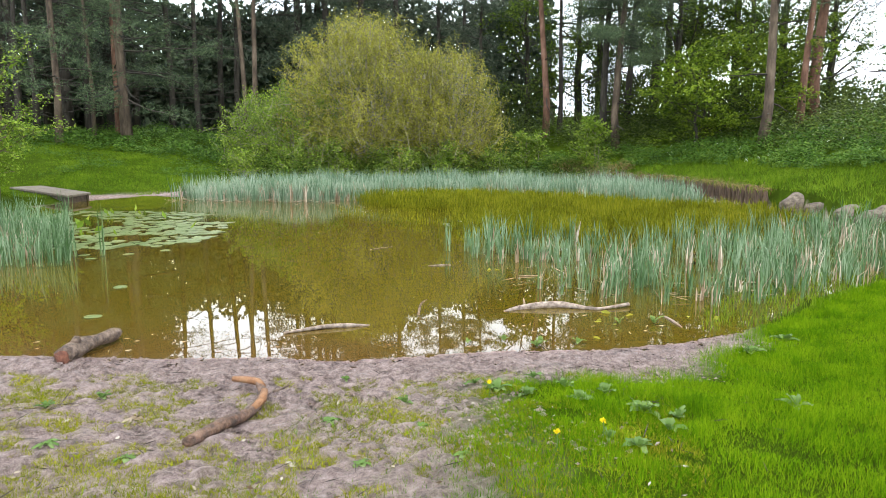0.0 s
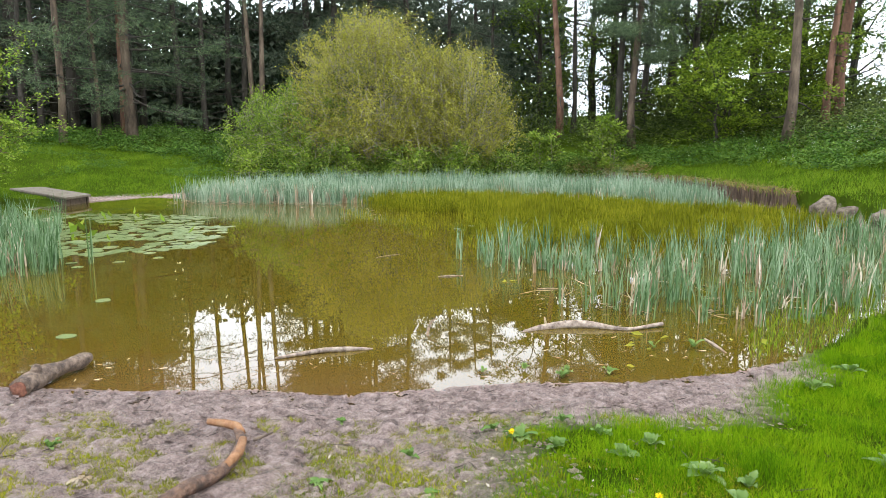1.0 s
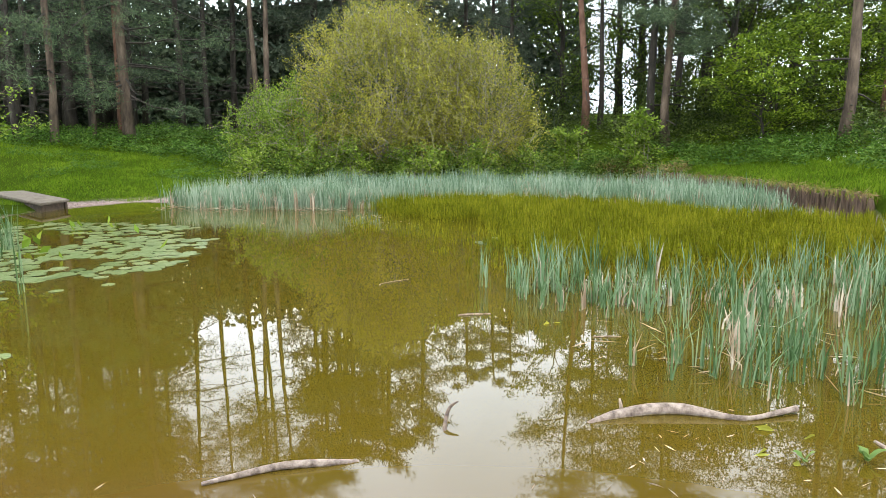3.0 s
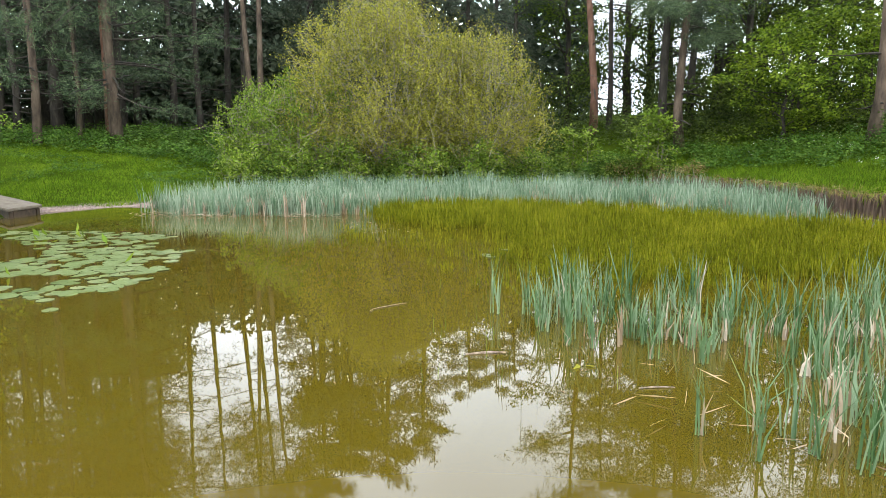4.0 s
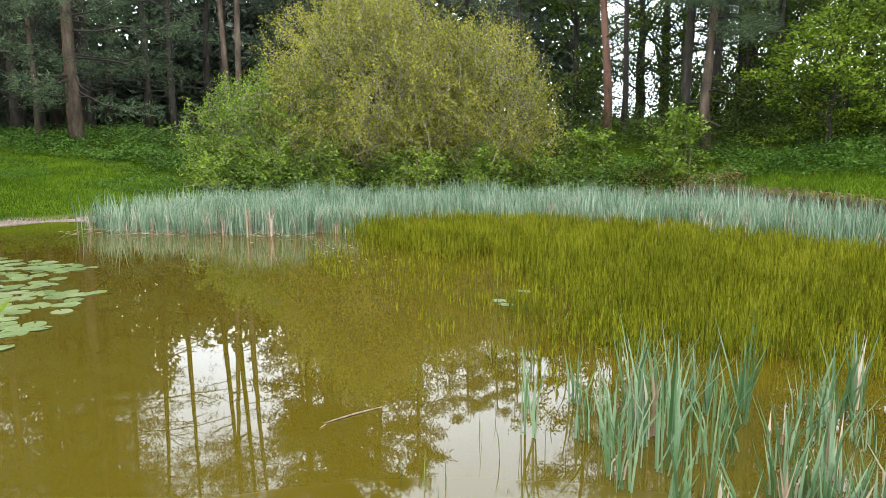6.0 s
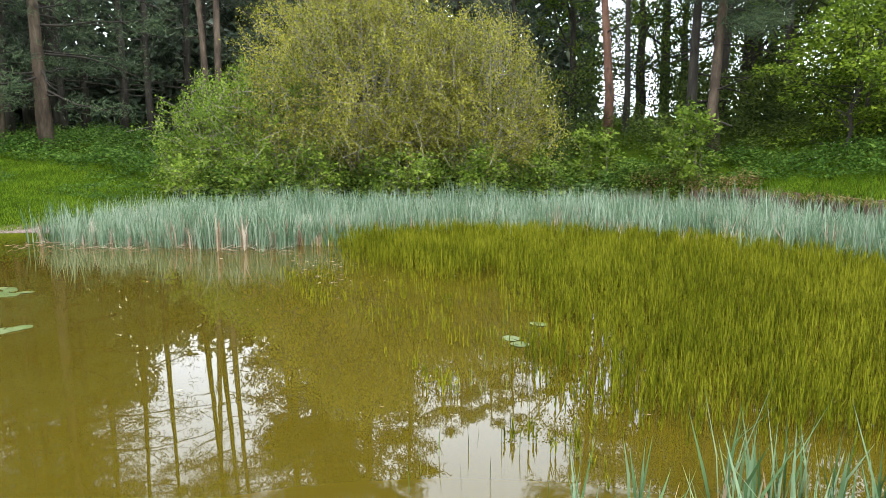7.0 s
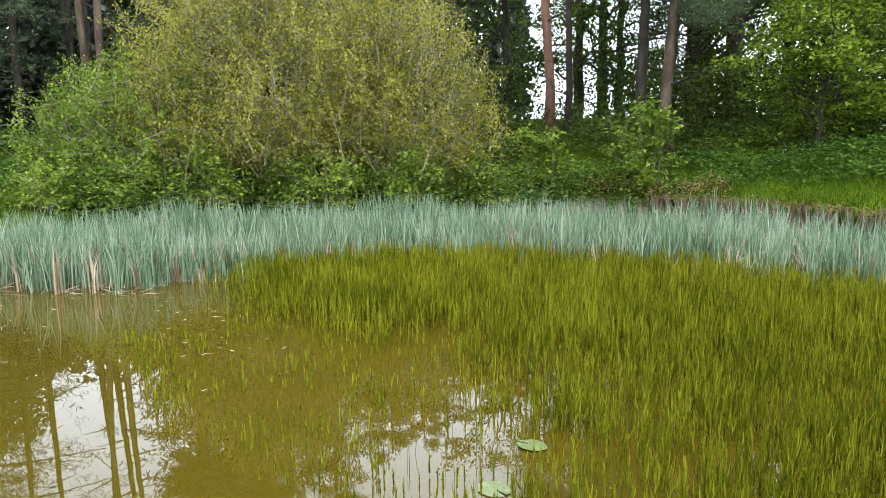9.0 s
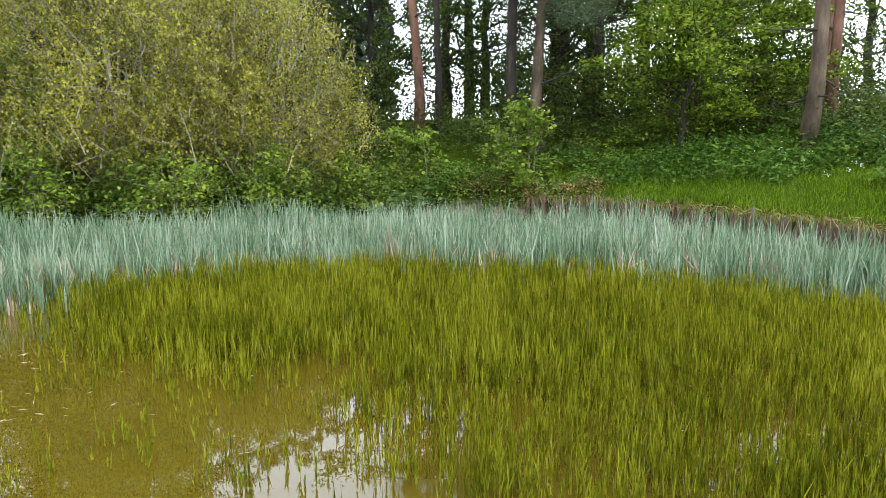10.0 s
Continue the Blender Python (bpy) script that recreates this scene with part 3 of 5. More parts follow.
# ---- the wood on the left and behind ----
pine(gnd(-16.65, 25.5), 17, 0.14, (0.2, 0), 0.1, 1.0, MAT_BARK_GREY, MAT_PINE, 1000, "tall pine with a slim grey-brown trunk on the grassy slope")
pine(gnd(-15.14, 27.7), 18, 0.205, (0.3, 0), 0.09, 1.2, MAT_BARK_GREY, MAT_PINE, 1500, "thick pine with a pinkish-grey trunk and low needle boughs", 0.18)
pine(gnd(-16.1, 28.8), 17, 0.15, (0.5, 0.2), 0.3, 0.8, MAT_BARK_RED, MAT_PINE, 300, "slim pine close beside a thicker pine trunk")
pine(gnd(-16.4, 27.4), 15, 0.085, (0.1, 0.2), 0.3, 0.7, MAT_BARK_GREY, MAT_PINE, 260, "thin young pine between larger trunks", dead=12)
pine(gnd(-10.4, 29.5), 13.5, 0.13, (0.7, 0), 0.6, 1.0, MAT_BARK_GREY, MAT_PINE, 620, "slim leaning pine above the bramble bank")
pine(gnd(-10.9, 29.9), 14, 0.12, (-0.3, 0), 0.6, 1.0, MAT_BARK_GREY, MAT_PINE, 620, "slim pine with a twisted grey trunk")
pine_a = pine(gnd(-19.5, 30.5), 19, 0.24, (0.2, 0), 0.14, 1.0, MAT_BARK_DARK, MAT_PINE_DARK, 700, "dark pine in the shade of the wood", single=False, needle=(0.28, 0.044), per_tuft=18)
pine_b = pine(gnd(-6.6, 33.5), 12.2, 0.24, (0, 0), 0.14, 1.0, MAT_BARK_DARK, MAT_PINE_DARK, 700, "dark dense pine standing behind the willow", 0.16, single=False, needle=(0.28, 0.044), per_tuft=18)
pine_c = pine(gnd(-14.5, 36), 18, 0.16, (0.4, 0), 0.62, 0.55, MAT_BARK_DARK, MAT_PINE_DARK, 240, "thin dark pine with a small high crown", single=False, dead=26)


def again(tree, x, y, scale=1.0, turn=0.0):
    g = gnd(x, y)
    c = copy_thing(tree, Matrix.Translation(g) @ Matrix.Rotation(turn, 4, "Z"))
    c.scale = (scale, scale, scale)
    return c


for i, (x, y, s) in enumerate([(-23, 27, 1.0), (-21.5, 33, 0.95), (-26, 31, 1.05), (-25, 37, 1.1), (-30, 35, 1.1), (-20.2, 35, 0.9), (-24, 40, 1.1), (-28, 42, 1.2), (-24, 23, 0.95), (-29, 26, 1.0), (-22, 36, 1.0), (-32, 38, 1.1), (-18.5, 33, 0.9), (-27, 34, 1.05), (-23.5, 30, 0.95)]):
    again(pine_a, x, y, s, i * 1.9)
for i, (x, y, s) in enumerate([(-9.0, 34.5, 1.05), (-3.2, 36.5, 0.74), (-0.9, 35.5, 0.66), (-8.0, 39, 1.15), (-5.3, 35.8, 0.95), (-7.8, 31.5, 0.92), (-10.2, 37.5, 1.2), (-2.0, 39.5, 0.8), (-9.4, 33.2, 1.1)]):
    again(pine_b, x, y, s, 0.7 + i * 1.3)
for i, (x, y, s) in enumerate([(-12.6, 33.5, 0.95), (-16.4, 34, 1.0), (-17.2, 31.5, 0.9), (-11.4, 37, 0.9), (-19, 27.5, 0.8), (-13.6, 31.2, 0.8), (-18.2, 30, 0.95), (-20.6, 28.6, 1.0), (-22.4, 30.6, 1.05), (-19.4, 36, 1.1), (-21.6, 25.6, 0.9), (-18.4, 25.9, 0.7), (-24.5, 28, 1.1)]):
    again(pine_c, x, y, s, i * 2.3)

# ---- the trees on the right ----
pine(gnd(2.02, 29.4), 12.2, 0.15, (-0.5, 0.2), 0.46, 0.8, MAT_BARK_RED, MAT_PINE, 620, "leaning pine with a reddish trunk behind the shrubs")
pine(gnd(4.53, 26.8), 11.7, 0.15, (0.3, 0.1), 0.26, 1.0, MAT_BARK_GREY, MAT_PINE, 1100, "pine with a straight grey trunk on the bank")
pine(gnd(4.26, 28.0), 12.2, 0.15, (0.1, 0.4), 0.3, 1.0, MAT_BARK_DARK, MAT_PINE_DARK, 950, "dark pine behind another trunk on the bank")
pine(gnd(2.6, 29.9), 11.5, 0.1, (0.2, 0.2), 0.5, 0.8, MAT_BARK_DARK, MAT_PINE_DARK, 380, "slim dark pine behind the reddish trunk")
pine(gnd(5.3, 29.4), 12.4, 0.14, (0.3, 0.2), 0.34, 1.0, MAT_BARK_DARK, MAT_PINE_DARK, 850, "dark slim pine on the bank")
pine(gnd(8.3, 22.6), 11.4, 0.155, (0.3, 0), 0.4, 0.95, MAT_BARK_GREY, MAT_PINE, 800, "forked pine with a pale grey trunk above the nettles", forked=True)
pine(gnd(9.9, 24.0), 11.4, 0.12, (0.9, 0.3), 0.4, 0.9, MAT_BARK_RED, MAT_PINE, 620, "slim reddish pine beside a forked pine")
pine(gnd(10.9, 25.5), 12.6, 0.19, (0.6, 0), 0.36, 0.95, MAT_BARK_RED, MAT_PINE, 800, "pine with an orange-brown upper trunk")
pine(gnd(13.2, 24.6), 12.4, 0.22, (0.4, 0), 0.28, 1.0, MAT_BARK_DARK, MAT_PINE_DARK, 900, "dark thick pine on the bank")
oak_a = broadleaf(gnd(7.0, 33), 11.6, 0.24, 3.8, 1, MAT_OAK, MAT_BARK_DARK, (0.125, 0.085), 9500, "oak_tree", "leafy dark-trunked tree against the pale sky", "tree", "broadleaf trees", 0.15)
oak_b = broadleaf(gnd(3.7, 34.5), 11.2, 0.2, 3.4, 1, MAT_BEECH, MAT_BARK_DARK, (0.125, 0.085), 9500, "oak_tree", "fresh green tree with a dark trunk against the pale sky", "tree", "broadleaf trees", 0.15)
for i, (tr, x, y, s) in enumerate([(oak_a, 11.0, 35, 1.05), (oak_a, 4.8, 36.5, 1.0), (oak_b, 6.2, 39.5, 1.1), (oak_b, 21, 36, 1.1), (oak_a, 16.5, 40, 1.1), (oak_b, 18, 24, 0.9), (oak_a, 24, 28, 1.0), (oak_a, 8.2, 35.8, 1.05), (oak_a, 9.6, 36.8, 1.0), (oak_b, 10.6, 31.5, 0.9), (oak_b, 1.2, 36, 0.95), (oak_b, 14.5, 33, 1.0), (oak_a, 12.8, 34.5, 1.05), (oak_b, 7.4, 30.5, 0.95), (oak_b, 10.5, 42, 1.15)]):
    again(tr, x, y, s, i * 1.7)
broadleaf(gnd(6.8, 24.7), 4.0, 0.09, 2.6, 3, MAT_SPRAY, MAT_BARK_DARK, (0.1, 0.065), 15000, "beech_shrub", "layered beech shrub with bright green sprays under the pines", "shrub", "", 0.1, 0.75)
broadleaf(gnd(9.4, 25.4), 3.4, 0.08, 2.3, 3, MAT_SPRAY, MAT_BARK_DARK, (0.1, 0.065), 13000, "beech_shrub", "beech shrub with dark shaded leaves under the pines", "shrub", "", 0.1, 0.75)
broadleaf(gnd(-11.45, 15.0), 4.6, 0.1, 2.0, 5, MAT_WILLOW_FRESH, MAT_BARK_GREY, (0.085, 0.055), 10000, "birch_tree", "yellow-green leafy tree overhanging the landing stage", "tree", "", 0.1)

# hedge far behind the right-hand trees, and the dim wood floor behind the left-hand pines
hedge = Geo()
for cx, cy, lx, ly, top in [(2, 34.5, 7, 1.2, 2.5), (11, 33, 7, 1.4, 1.8), (21, 29, 6, 2, 2.6), (9, 29, 5, 1.2, 1.5)]:
    k = 13000
    p = np.column_stack([cx + rng.uniform(-lx, lx, k), cy + rng.normal(0, ly * 0.4, k)])
    z = height(p) + rng.uniform(0, 1, k) ** 0.8 * (top + 0.5 * wave(p, 1.3))
    leaves(hedge, np.column_stack([p, z]), 0.13, 0.085, 0.0, 1.0, None, 0.6)
hob = part("hedge", hedge, MAT_OAK, None, "dark field hedge behind the trees")
tagged(hob, category="hedge", kind="stuff")
wood = Geo()
for cx, cy, lx, ly, top in [(-32, 44, 9.5, 2, 11), (-20, 45, 3, 2, 7.8), (-15, 45, 1.8, 2, 7.8), (-3, 45, 6, 2, 8), (-12, 45, 4, 1.5, 7.5), (-34, 33, 3, 10, 10), (-20, 41.5, 9, 1.2, 4.2), (-8, 42, 4, 1.2, 4.5)]:
    k = int(3600 * lx * top / 22) + 4000
    p = np.column_stack([cx + rng.uniform(-lx, lx, k), cy + rng.uniform(-ly, ly, k)])
    z = height(p) + rng.uniform(0, 1, k) * (top + 1.5 * wave(p, 2.3))
    leaves(wood, np.column_stack([p, z]), 0.45, 0.32)
wob = part("far_woodland", wood, MAT_PINE_DARK, None, "dim dense woodland beyond the pine trunks")
tagged(wob, category="woodland", kind="stuff")

# ---- the willow and the shrubs under it ----
def sallow(at, tall, radius, twigs, per, mat, leaf, stems, label):
    """A multi-stemmed sallow: a lumpy dome of pale upward twigs, each carrying its own leaves, open between them."""
    t = thing("willow_bush", at, label, "bush", "sallows on the far bank")
    mid = np.array([0.0, 0.0, 0.36 * tall])
    for i in range(stems):
        a, o = 6.283 * i / stems + rng.normal(0, 0.2), rng.uniform(0.2, 0.75)
        top = np.array([math.cos(a) * radius * o, math.sin(a) * radius * o, tall * (0.92 - 0.45 * o)])
        u = np.linspace(0, 1, 7)[:, None]
        line = np.array([math.cos(a) * 0.3, math.sin(a) * 0.3, -0.3]) * (1 - u) + top * np.column_stack([u ** 1.2, u ** 1.2, u])
        line = line + rng.normal(0, 0.05, (7, 3)) * (u > 0)
        g = Geo()
        tube(g, line, np.linspace(0.045, 0.01, 7), 6, 0.05)
        part("stem", g, MAT_TWIG, t, smooth=True)
    w = rng.standard_normal((twigs, 3))
    w = unit(w)
    w[:, 2] = np.where(w[:, 2] < -0.85, -w[:, 2], w[:, 2])
    lump = 1 + 0.15 * wave(w[:, :2] * 3 + w[:, 2:] * 2, 0.75, at[0]) + 0.09 * wave(w[:, 1:] * 3 - w[:, :1] * 2, 0.35, at[1])
    far = (0.5 + 0.5 * rng.random(twigs) ** 0.45) * lump
    size = np.column_stack([np.full(twigs, radius), np.full(twigs, radius), np.where(w[:, 2] > 0, 0.64 * tall, 0.38 * tall)])
    tip = mid + w * size * far[:, None]
    way = unit(w * size * 0.6 + np.array([0, 0, 0.22 * tall]) + rng.normal(0, 0.36 * radius, (twigs, 3)))
    ln = rng.uniform(0.55, 1.15, twigs) * (0.6 + 0.1 * tall)
    foot = tip - way * ln[:, None]
    foot[:, 2] = np.maximum(foot[:, 2], 0.05)
    bow = rng.normal(0, 0.06, (twigs, 3))
    br, g = Geo(), Geo()
    for a, b, c in zip(foot, tip, bow):
        tube(br, [a, (a + b) / 2 + c, b], [0.009, 0.007, 0.003], 3, 0, False)
    u = rng.uniform(0.15, 1.04, (twigs, per))[..., None]
    c = foot[:, None] + (tip - foot)[:, None] * u + bow[:, None] * 4 * u * (1 - u) + rng.normal(0, 0.065, (twigs, per, 3))
    c = c.reshape(-1, 3)
    c[:, 2] = np.maximum(c[:, 2], 0.04)
    leaves(g, c, leaf[0], leaf[1], 0.15, 1.0, None, 0.8)
    tagged(part("twig", br, MAT_TWIG, t), kind="stuff")
    tagged(part("crown", g, mat, t), kind="stuff")
    return t


sallow(gnd(-4.6, 25.7), 5.35, 3.35, 2100, 42, MAT_WILLOW, (0.068, 0.042), 18, "large rounded sallow with yellow-green spring leaves")
sallow(gnd(-1.75, 25.6), 4.35, 2.4, 900, 40, MAT_WILLOW, (0.067, 0.04), 11, "smaller sallow with pale twigs and thin leaves")
sallow(gnd(-6.9, 24.9), 3.2, 1.9, 480, 40, MAT_WILLOW_FRESH, (0.078, 0.05), 9, "fresh-green sallow growing into the largest one")
sallow(gnd(-8.5, 25.4), 2.75, 1.75, 360, 36, MAT_WILLOW_FRESH, (0.078, 0.05), 8, "low fresh-green sallow beside the larger one")
for x, y, h, r, n in [(-6.9, 23.4, 1.1, 0.9, 3500), (-5.2, 23.5, 1.4, 0.9, 3500), (-3.4, 23.6, 1.2, 1.0, 3500), (-1.6, 24.2, 1.2, 0.9, 3000), (-0.2, 24.6, 1.1, 0.8, 2500), (-8.4, 22.9, 0.8, 0.9, 3000)]:
    broadleaf(gnd(x, y), h, 0.025, r, 6, MAT_WILLOW_FRESH, MAT_TWIG, (0.085, 0.06), n, "low_shrub", "low green shrub at the foot of the sallow", "shrub", "shrubs at the far water's edge", 0.05, 0.2)
broadleaf(gnd(3.3, 24.5), 1.9, 0.03, 0.7, 4, MAT_WILLOW_FRESH, MAT_TWIG, (0.11, 0.085), 2300, "sycamore_sapling", "young sycamore with broad pale green leaves", "sapling", "", 0.1, 0.2)
broadleaf(gnd(1.5, 26.0), 1.6, 0.03, 0.6, 4, MAT_WILLOW_FRESH, MAT_TWIG, (0.11, 0.085), 2000, "sycamore_sapling", "young bright green sapling beside the red pine", "sapling", "", 0.1, 0.2)

# ---- bank vegetation ----
FAR_LAWN = [(-11.5, 16), (-10.3, 18), (-8.7, 19.2), (-8.2, 20.5), (-7.5, 22.5), (-9, 25), (-13, 26.5), (-19, 25), (-22, 20), (-16, 16)]
RIGHT_BANK = [(2.6, 24.6), (4.3, 23.0), (5.4, 21.1), (6.0, 19.3), (6.25, 17.5), (6.45, 15.9), (7.1, 12.9), (9, 11), (14, 12), (17, 18), (14, 24), (9, 24), (5, 26.5)]


def bank_cover(name, poly, k, mat, label, hgt, wid, lean=0.35):
    g = Geo()
    p = scatter(poly, k)
    p = p[~inside(p, POND)]
    spears(g, on_ground(p, -0.01), hgt * (0.75 + 0.5 * np.abs(wave(p, 0.7))), wid, lean)
    return tagged(part(name, g, mat, None, label), category="grass", kind="stuff")


bank_cover("bank_grass", FAR_LAWN, 90000, MAT_BANK_GRASS, "short bright grass on the far lawn", 0.075, 0.016)
bank_cover("bank_grass", RIGHT_BANK, 95000, MAT_BANK_GRASS, "rough green grass on the raised bank", 0.13, 0.011, 0.6)


def weeds(name, poly, k, mat, label, tall, leaf, category="weeds", thin=-2.0, per=9, wide=0.11):
    """Leafy plants in uneven clumps: every plant is a small mound of leaves, held level."""
    g = Geo()
    p = scatter(poly, k // per)
    p = p[~inside(p, POND) & (wave(p, 0.9, 5) > thin)]
    hh = tall * np.clip(0.6 + 0.5 * wave(p, 0.55) + 0.35 * wave(p, 1.6, 3) + rng.normal(0, 0.22, len(p)), 0.12, 1.7)
    q = np.repeat(on_ground(p), per, 0)
    u = rng.random(len(q)) ** 0.6
    q[:, :2] += rng.normal(0, wide, (len(q), 2)) * (1.25 - 0.7 * u[:, None])
    q[:, 2] += u * np.repeat(hh, per) + 0.02
    leaves(g, q, leaf, leaf * 0.62, -0.1, np.array([1, 1, 0.4]), None, 0.45)
    return tagged(part(name, g, mat, None, label), category=category, kind="stuff")


weeds("nettles", [(0.3, 24.75), (2.7, 24.7), (5.4, 22.9), (6.9, 20.7), (7.6, 17.5), (8.8, 14.8), (12, 13), (17, 20), (11, 24), (7.5, 24.3), (4, 26), (0.3, 26)], 62000, MAT_NETTLE, "nettles and cow parsley on the bank", 0.42, 0.085, thin=-0.55)
weeds("brambles", [(1, 28.5), (3.5, 26), (6, 25.2), (9, 22.5), (13, 21), (18, 22), (16, 27), (8, 31), (0.3, 32), (0.3, 26)], 40000, MAT_OAK, "dark brambles under the right-hand trees", 0.8, 0.09)
weeds("brambles", [(-10.5, 26), (-8.2, 23), (-7.2, 22.2), (-5, 22.7), (-1, 23.6), (1.2, 24.8), (1, 27), (-5, 27), (-10, 29)], 30000, MAT_BRAMBLE, "brambles along the foot of the willows", 0.8, 0.1, thin=-0.6, wide=0.15)
weeds("ground_ivy", [(-24, 24.5), (-17, 24.6), (-12, 24.8), (-9.0, 23.6), (-9, 29), (-12, 33), (-26, 33)], 42000, MAT_NETTLE, "nettles and ivy on the wood floor", 0.5, 0.1)
weeds("lawn_weeds", [(-19, 22), (-12, 20.5), (-9, 20.5), (-8.3, 22), (-10, 25), (-19, 25)], 9000, MAT_NETTLE, "low weeds scattered on the sloping lawn", 0.16, 0.07, thin=0.1)
weeds("brambles", [(8.0, 21.5), (8.5, 18.6), (9.6, 16.2), (14, 14), (18, 20), (13, 25), (9, 24)], 15000, MAT_OAK, "dark bramble thicket on the upper bank", 1.0, 0.1)
weeds("dry_brambles", [(2.0, 24.75), (2.7, 24.45), (4.3, 22.9), (4.6, 23.0), (3.0, 24.8)], 2600, MAT_DEAD_BRAMBLE, "rust-brown dry brambles hanging over the stakes", 0.35, 0.05)
weeds("brambles", [(1.5, 24.65), (2.6, 24.4), (3.7, 23.4), (4.0, 23.7), (2.9, 24.9), (1.6, 25.1)], 5200, MAT_BRAMBLE, "brambles hanging over the far corner of the bank", 0.45, 0.07)
weeds("butterbur", [(0.1, 24.6), (1.7, 24.75), (1.6, 25.2), (0.2, 25.1)], 420, MAT_DOCK, "patch of broad pale leaves at the water's edge", 0.4, 0.2)
weeds("cow_parsley", [(5.5, 23.8), (8.4, 18), (12, 16), (14, 22), (8, 26)], 900, MAT_FLOWER_W, "white cow parsley flower heads on the bank", 0.75, 0.03, per=12, wide=0.035)

# ---- reeds ----
FAR_REEDS = [(-7.9, 17.5), (-5.9, 17.15), (-4.0, 17.1), (-3.3, 18.0), (-2.2, 18.6), (-1.0, 18.95), (0.45, 18.7), (2.2, 17.9), (3.5, 16.6), (4.3, 15.9), (5.1, 16.2), (5.05, 17.8), (4.55, 19.4), (3.5, 20.7), (1.9, 21.7), (-1, 22.3), (-4, 21.9), (-6.4, 21.1), (-7.8, 19.4)]
RIGHT_REEDS = [(0.12, 10.3), (0.25, 9.35), (0.7, 9.0), (1.4, 8.75), (1.85, 8.7), (1.85, 8.1), (1.65, 7.6), (1.45, 7.25), (1.9, 7.1), (2.8, 6.95), (4.0, 7.55), (5.2, 8.5), (6.4, 10.3), (6.9, 12.6), (6.3, 13.2), (4.8, 11.6), (3.2, 10.7), (1.9, 10.4), (0.4, 10.6)]
LEFT_REEDS = [(-5.5, 7.9), (-4.75, 8.2), (-4.9, 8.9), (-6.0, 9.9), (-7.2, 11.9), (-8.8, 12), (-8.5, 8.5)]


def reed_bed(poly, plants, tall, mats, label, per=7, dry=0.12, wid=0.022, spread=0.028, lean=0.13):
    """Bulrush plants: fans of blades from one foot; some plants are last year's, bleached and broken."""
    p = scatter(poly, plants)
    p = p + rng.normal(0, 0.13, p.shape) * (rng.random((len(p), 1)) < 0.7)
    hh = tall * rng.uniform(0.55, 1.12, len(p)) * (0.92 + 0.2 * wave(p, 0.8))
    old = rng.random(len(p)) < dry
    for name, sel, k, m, tag, f, w, ln, bd in (("reed_bed", ~old, per, mats[0], label, 1.0, wid, lean, 0.1), ("dry_reeds", old, 5, mats[1], "bleached dry leaves among the reeds", 0.78, wid * 1.35, 0.1, 0.16)):
        q = np.repeat(p[sel], k, 0) + rng.normal(0, spread, (sel.sum() * k, 2))
        g = Geo()
        blades(g, np.column_stack([q, np.full(len(q), -0.06)]), np.repeat(hh[sel], k) * f, w, ln, bd)
        ob = tagged(part(name, g, m, None, tag), category="reeds", kind="stuff")
    return ob


reed_bed(FAR_REEDS, 4600, 0.68, (MAT_REED, MAT_REED_DEAD), "dense band of blue-green bulrush along the far shore", dry=0.16, wid=0.0145)
reed_bed(RIGHT_REEDS, 560, 0.58, (MAT_REED_NEAR, MAT_REED_DEAD), "blue-green bulrush bed standing in shallow water", dry=0.2, wid=0.013, lean=0.17)
reed_bed([(-4.2, 17.0), (-3.2, 17.6), (-1, 18.6), (0.5, 18.2), (2.2, 17.4), (3.6, 16.1), (4.2, 15.6), (4.4, 16.2), (2.2, 18.2), (0.4, 19), (-1, 19.2), (-3.4, 18.3)], 240, 0.5, (MAT_REED, MAT_REED_DEAD), "scattered bulrush standing before the dense band", dry=0.3, wid=0.014)
reed_bed([(4.9, 16.0), (5.9, 16.2), (5.8, 18.5), (5.2, 20.5), (4.2, 22.2), (3, 23.2), (2.6, 22), (4, 20.5), (4.9, 18.5)], 170, 0.28, (MAT_REED, MAT_REED_DEAD), "short thin bulrush in front of the stake wall", dry=0.2, wid=0.012)
reed_bed(LEFT_REEDS, 420, 0.68, (MAT_REED_NEAR, MAT_REED_DEAD), "clump of bulrush at the muddy shore", dry=0.16, wid=0.014)

# ---- mare's-tail ----
MARE = [(-2.9, 17.0), (-2.4, 15.6), (-0.6, 15.0), (-0.15, 13.6), (-0.3, 12.4), (0.2, 11.4), (1.6, 10.9), (3.2, 11.0), (4.8, 12), (6.4, 13.8), (6.2, 15.6), (4.2, 16.2), (3.5, 16.9), (2.2, 18.1), (0.45, 18.9), (-1, 19.2), (-3.2, 18.2)]
MARE_THIN = [(-3.2, 15.2), (-2.6, 14.2), (-1.2, 12.2), (-0.3, 10.8), (0.3, 10.3), (0.5, 11.6), (0, 13), (-0.4, 15), (-2.4, 15.8)]


